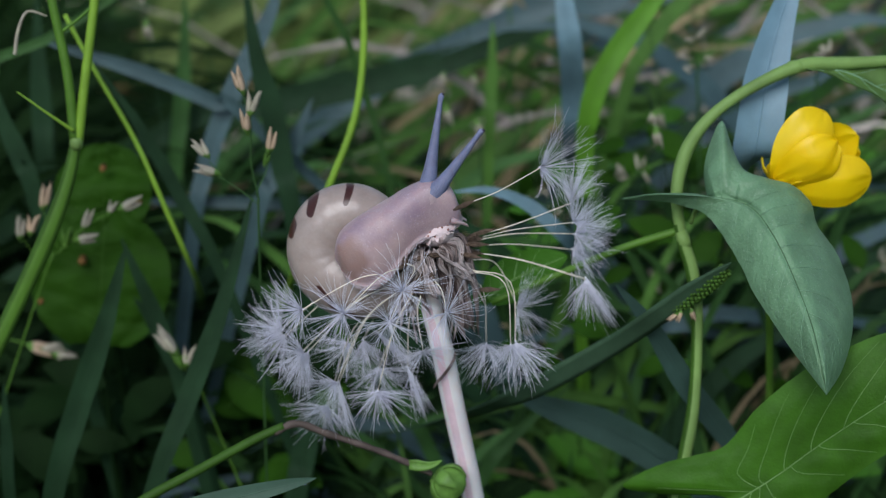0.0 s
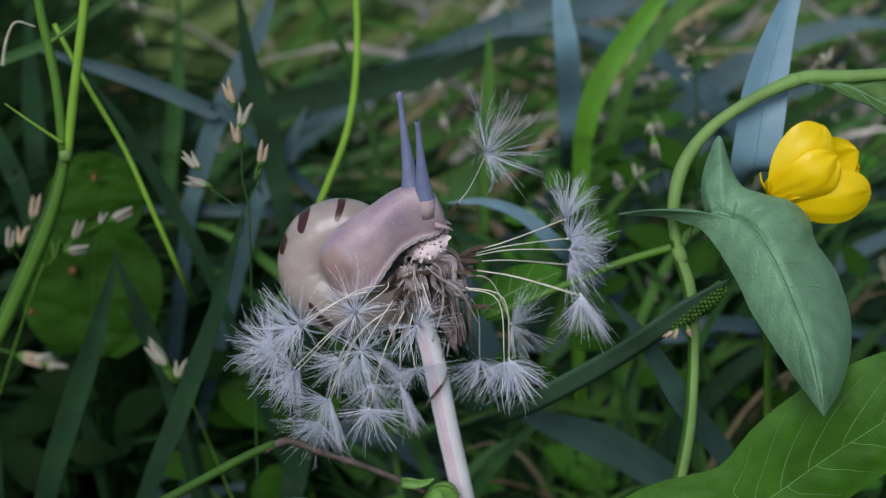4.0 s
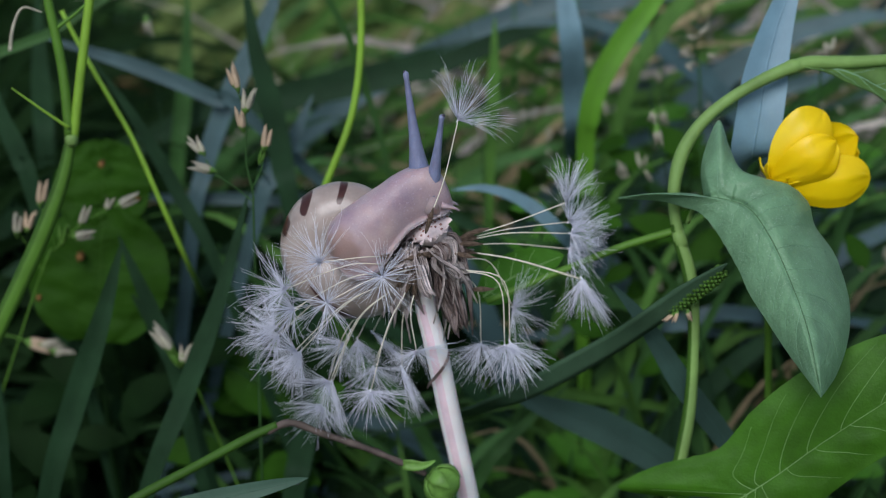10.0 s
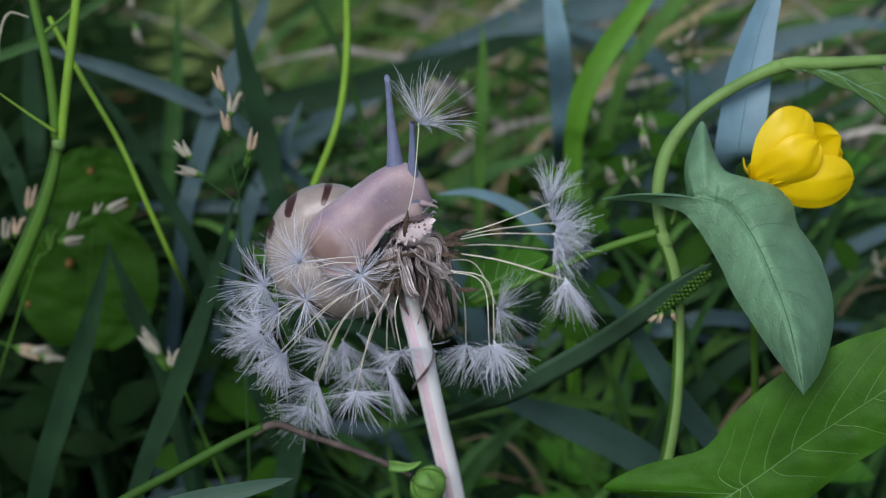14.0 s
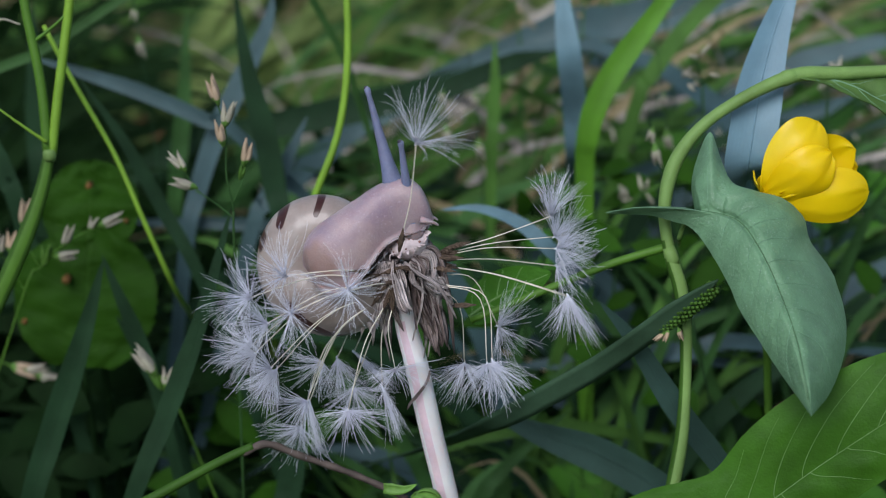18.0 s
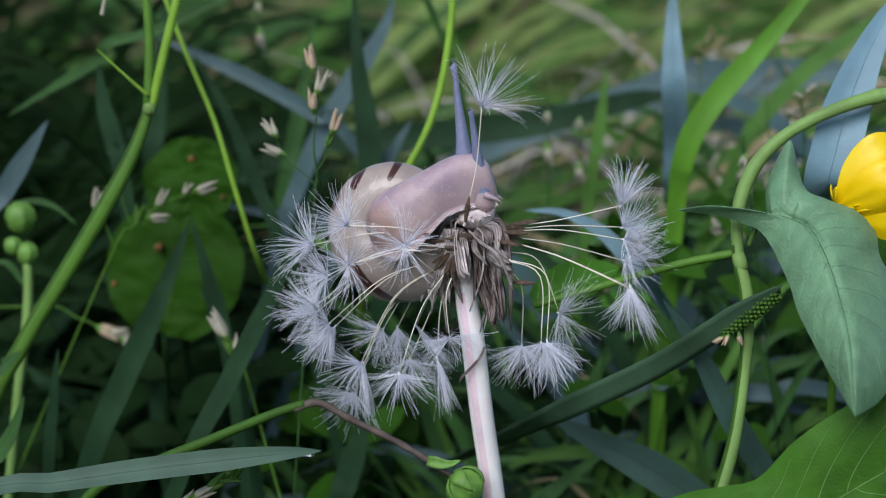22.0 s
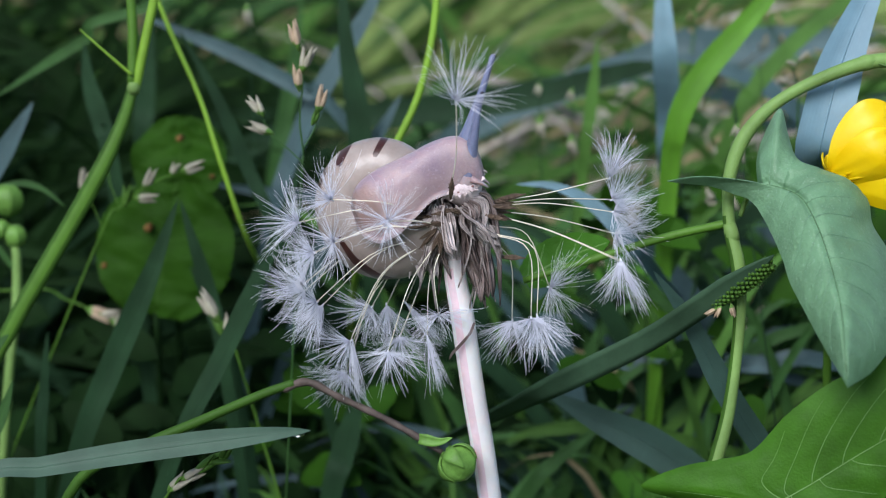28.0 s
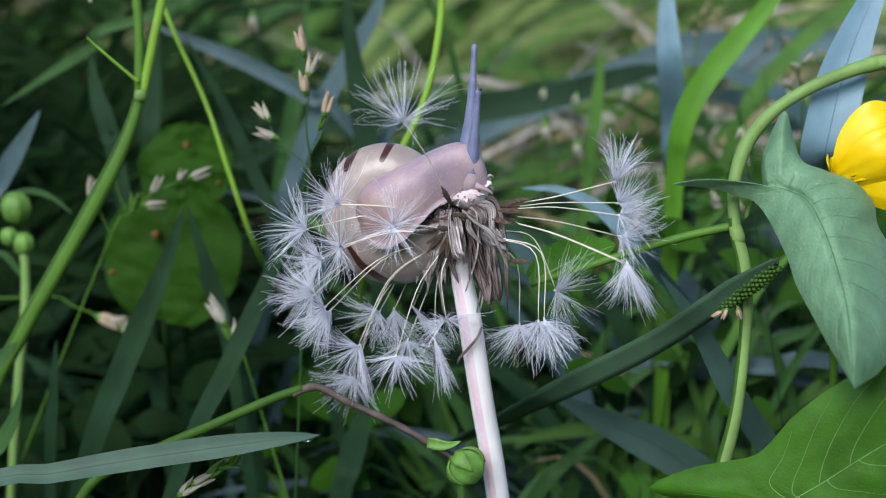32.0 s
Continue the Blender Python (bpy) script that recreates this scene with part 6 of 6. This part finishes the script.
def motions():
    def rel(p):
        return (Vector(p) - SNAIL) * 0.001

    # seconds, root of the eye stalk (drawn into the head as far as it is shortened) and its direction
    a = [(0, -3.9, -1.2, 159.6, 2.7, 2, 15.2), (1, -3.4, -1.4, 158.8, 3.9, 2, 13.8), (2, -2.6, -1.6, 157.9, 1.5, 2, 13.1), (3, -4.3, -1.2, 161.5, -1.3, 2, 15.8), (3.5, -4.9, -1.1, 162.5, -1.6, 2, 16.6), (5.5, -5.6, -1.1, 162.7, -1, 2, 16.4), (7, -4.6, -1.4, 160.4, 2, 2, 14.2), (9, -3.8, -1.1, 162.6, -1.7, 2, 16), (11, -4.7, -1.1, 163.4, -1.7, 2, 16), (13, -5.4, -1.2, 163, -1.3, 2, 15.6), (14.5, -5.1, -1.2, 162.7, -0.7, 2, 15.4), (17, -4, -1.1, 162.7, -0.5, 2, 16.4), (18, -4.7, -1.1, 162.4, -3.7, 2, 15.9), (19, -5.4, -1.1, 161.5, -1.9, 2, 16.2), (20, -5.3, -1.3, 162.1, -2.3, 2, 15), (21, -4.9, -1.1, 161.3, -1.8, 2, 16.2), (22, -4.8, -1.1, 160.8, -3.1, 2, 16.4), (23, -4.9, -1.1, 161.3, -1.8, 2, 16.3), (25.4, -5.1, -1.2, 160.5, -2.2, 2, 15.7), (27.5, -3.3, -1.3, 158.8, 3.5, 2, 14.4), (29, -2.3, -1.2, 158.2, 4.2, 2, 14.9), (30, -2.2, -1, 159.6, 4.3, 2, 16.4), (31, -2.2, -1, 159.5, 2.6, 2, 16.6), (32, -2.7, -1, 160.4, 0.1, 2, 17.4)]
    b = [(0, -3, -2.9, 159.3, 7.7, -0.5, 10.2), (1, -1.5, -3, 160.6, 6.3, -0.5, 12.7), (2, -0.8, -3, 161.5, 8.6, -0.5, 12), (3, -2.5, -3, 162.2, 2.4, -0.5, 13.7), (3.5, -3.4, -3, 162.3, 0.4, -0.5, 13.7), (5.5, -1.9, -2.7, 157.7, -2.5, -0.5, 8.4), (7, -2.9, -2.9, 159.8, 2.8, -0.5, 11.2), (9, -2, -2.8, 158.8, 1.6, -0.5, 10.5), (11, -2.4, -2.8, 159.5, 1.5, -0.5, 10.1), (13, -2.5, -2.7, 158.6, 0.4, -0.5, 9.5), (14.5, -2.4, -2.7, 157.8, 0.1, -0.5, 8.7), (17, -1.5, -2.6, 157.1, 0.1, -0.5, 8.1), (18, -1.9, -2.5, 156.2, -0.7, -0.5, 7.6), (19, -2, -2.7, 156.8, -0.1, -0.5, 9.1), (20, -2.1, -2.6, 157.5, -0.6, -0.5, 7.9), (21, -2.3, -2.8, 158.1, -0.3, -0.5, 10.1), (22, -1.4, -2.7, 156.3, -1.8, -0.5, 8.8), (23, -1.8, -2.7, 156.7, -1.1, -0.5, 9.3), (25.4, -2.3, -2.7, 156.7, -1.1, -0.5, 9.3), (27.5, -2, -2.7, 155.1, 1.1, -0.5, 8.6), (29, -1.4, -2.7, 154.4, 1.1, -0.5, 8.8), (30, -1.6, -2.8, 156.5, 0.9, -0.5, 11.1), (31, -1.3, -2.8, 155.6, 0, -0.5, 10.6), (32, -2.3, -2.8, 156, 0.7, -0.5, 10.2)]
    walk(tent_a, [(t, aim(rel((x, y, z)), (u, v, w))) for t, x, y, z, u, v, w in a])
    walk(tent_b, [(t, aim(rel((x, y, z)), (u, v, w))) for t, x, y, z, u, v, w in b])
    home = rel(BODY_PIVOT)
    nod = ((0, 0.8, -2.0, 4), (2, 1.6, -1.5, 4), (3.5, 0, -0.7, 1), (5.5, -0.4, -0.6, 1), (7, 0.5, -0.7, 1.5), (9, 1.0, -0.6, 1), (13, 0, 0, 0), (17, 1.0, -0.4, 1), (21, 0.2, -1.3, 2), (25.4, -0.1, -1.6, 2.5), (27.5, -0.2, -2.1, 4), (29, -0.2, -2.7, 5.5), (31, -0.5, -3.0, 5.5), (32, -0.6, -2.5, 5))
    turns = [(t, Matrix.Translation(home + Vector((dx, 0, dz)) * 0.001) @ pose(0, 0, 0, 0, k, 0)) for t, dx, dz, k in nod]
    walk(flesh_part, turns)
    for ob in feelers:
        at = Matrix.Translation(ob.location)
        walk(ob, [(t, m @ Matrix.Translation(-home) @ at) for t, m in turns])
    # the loose seed swings round its achene, which is first dragged in under the head: place of the achene, direction of the parachute
    c = [(0, 0.2, -7.2, 157.7, 13.9, -11.8, 10.4), (1, 0.4, -7.2, 158.3, 14, -13.3, 8.4), (2, 0.6, -7.2, 159, 12.1, -14.1, 9.9), (3, 0.8, -7.2, 159.6, 9, -13.6, 13.4), (3.5, 0.9, -7.2, 159.9, 6.6, -14.3, 14), (5.5, 0.1, -7.2, 156.6, 4.7, -9.1, 18.4), (7, -2, -7.2, 152.7, 7.9, 0.2, 19.8), (9, -3.3, -7.2, 153.5, 7.1, 0.2, 20), (11, -3.9, -7.2, 153.3, 5.4, 0.2, 20.9), (13, -4.5, -7.2, 153.1, 4.3, 0.2, 20.8), (14.5, -4.4, -7.2, 152.9, 2.9, -3.6, 20.5), (17, -4.2, -7.2, 152.5, 2.9, -6.8, 19.7), (18, -4.2, -7.2, 152.3, 3.5, -5.3, 20.1), (19, -4.1, -7.2, 152.1, 2.4, -6.3, 19.8), (20, -4.1, -7.2, 152, 2.8, -5.8, 20), (21, -4, -7.2, 151.8, 1.8, -4.8, 20.4), (22, -3.9, -7.2, 151.7, 1.9, -3.8, 20.6), (23, -3.9, -7.2, 151.5, 2.1, -3.3, 20.6), (25.4, -3.8, -7.2, 151.2, 0.5, -5.1, 20.4), (27.5, -4, -7.2, 151.3, 1.1, -9.8, 18.5), (29, -4.2, -7.2, 151.4, 0.2, -10.6, 18.1), (30, -4.3, -7.2, 151.4, -6.9, -10.8, 16.6), (31, -4.6, -7.2, 151.3, -7.4, -12.1, 15.4), (32, -5, -7.2, 151.1, -7.3, -11.8, 15.7)]

    def upright(d):
        """The seed's own x stays to the east, so that its parachute leans the same way."""
        e = Vector(d).normalized()
        side = Vector((0, 1, 0)).cross(e).normalized()
        return Matrix((side, e.cross(side), e)).transposed().to_4x4()
    walk(loose, [(t, Matrix.Translation(Vector((x, y, z)) * 0.001) @ upright((u, v, w))) for t, x, y, z, u, v, w in c])
    # four seeds before the shell are pushed aside: places of their parachutes
    ways = (((0, -9.8, 147.9), (1, -11.5, 147.3), (2, -12.4, 146.8), (3.5, -15.1, 146.7), (5.5, -18.8, 149.6), (7, -20.6, 151), (9, -21.7, 151), (14.5, -22.7, 150.6), (19, -23.4, 150), (25, -24.1, 150.3), (32, -24.5, 150.3)),
            ((0, -20.0, 145.3), (2, -21.7, 144.6), (3.5, -24.5, 144.9), (9, -28.0, 146.4), (13, -28.7, 146.8), (19, -29.6, 146.2), (25, -30.2, 145.8), (32, -30.6, 145.5)),
            ((0, -2.2, 142.6), (2, -4.6, 142.7), (3.5, -5.5, 143.7), (5.5, -8.0, 145.9), (7, -10.3, 148.3), (9, -11.4, 149.0), (14.5, -12.4, 149.0), (19, -13, 148.6), (25, -13.6, 148.6), (32, -14.0, 148.5)),
            ((0, -12.2, 142.5), (2, -13.6, 140.8), (3.5, -14.8, 140), (6, -19.0, 142.5), (9, -21.0, 144.0), (13, -21.9, 144.3), (19, -22.8, 143.9), (25, -23.4, 143.6), (32, -23.8, 143.4)))
    for ob, way in zip(swung, ways):
        at = ob.location.copy()
        root = (FOOT * 0.001 + at) * 1000
        full = [o for o in ob.children if o.name.startswith("pappus")][0].location * 1000
        rows = []
        for t, x, z in way:
            dx, dz = x - root.x, z - root.z
            dy = -math.sqrt(max(4.0, full.length_squared - dx * dx - dz * dz))
            rows.append((t, Matrix.Translation(at) @ full.rotation_difference(Vector((dx, dy, dz))).to_matrix().to_4x4()))
        walk(ob, rows)


motions()
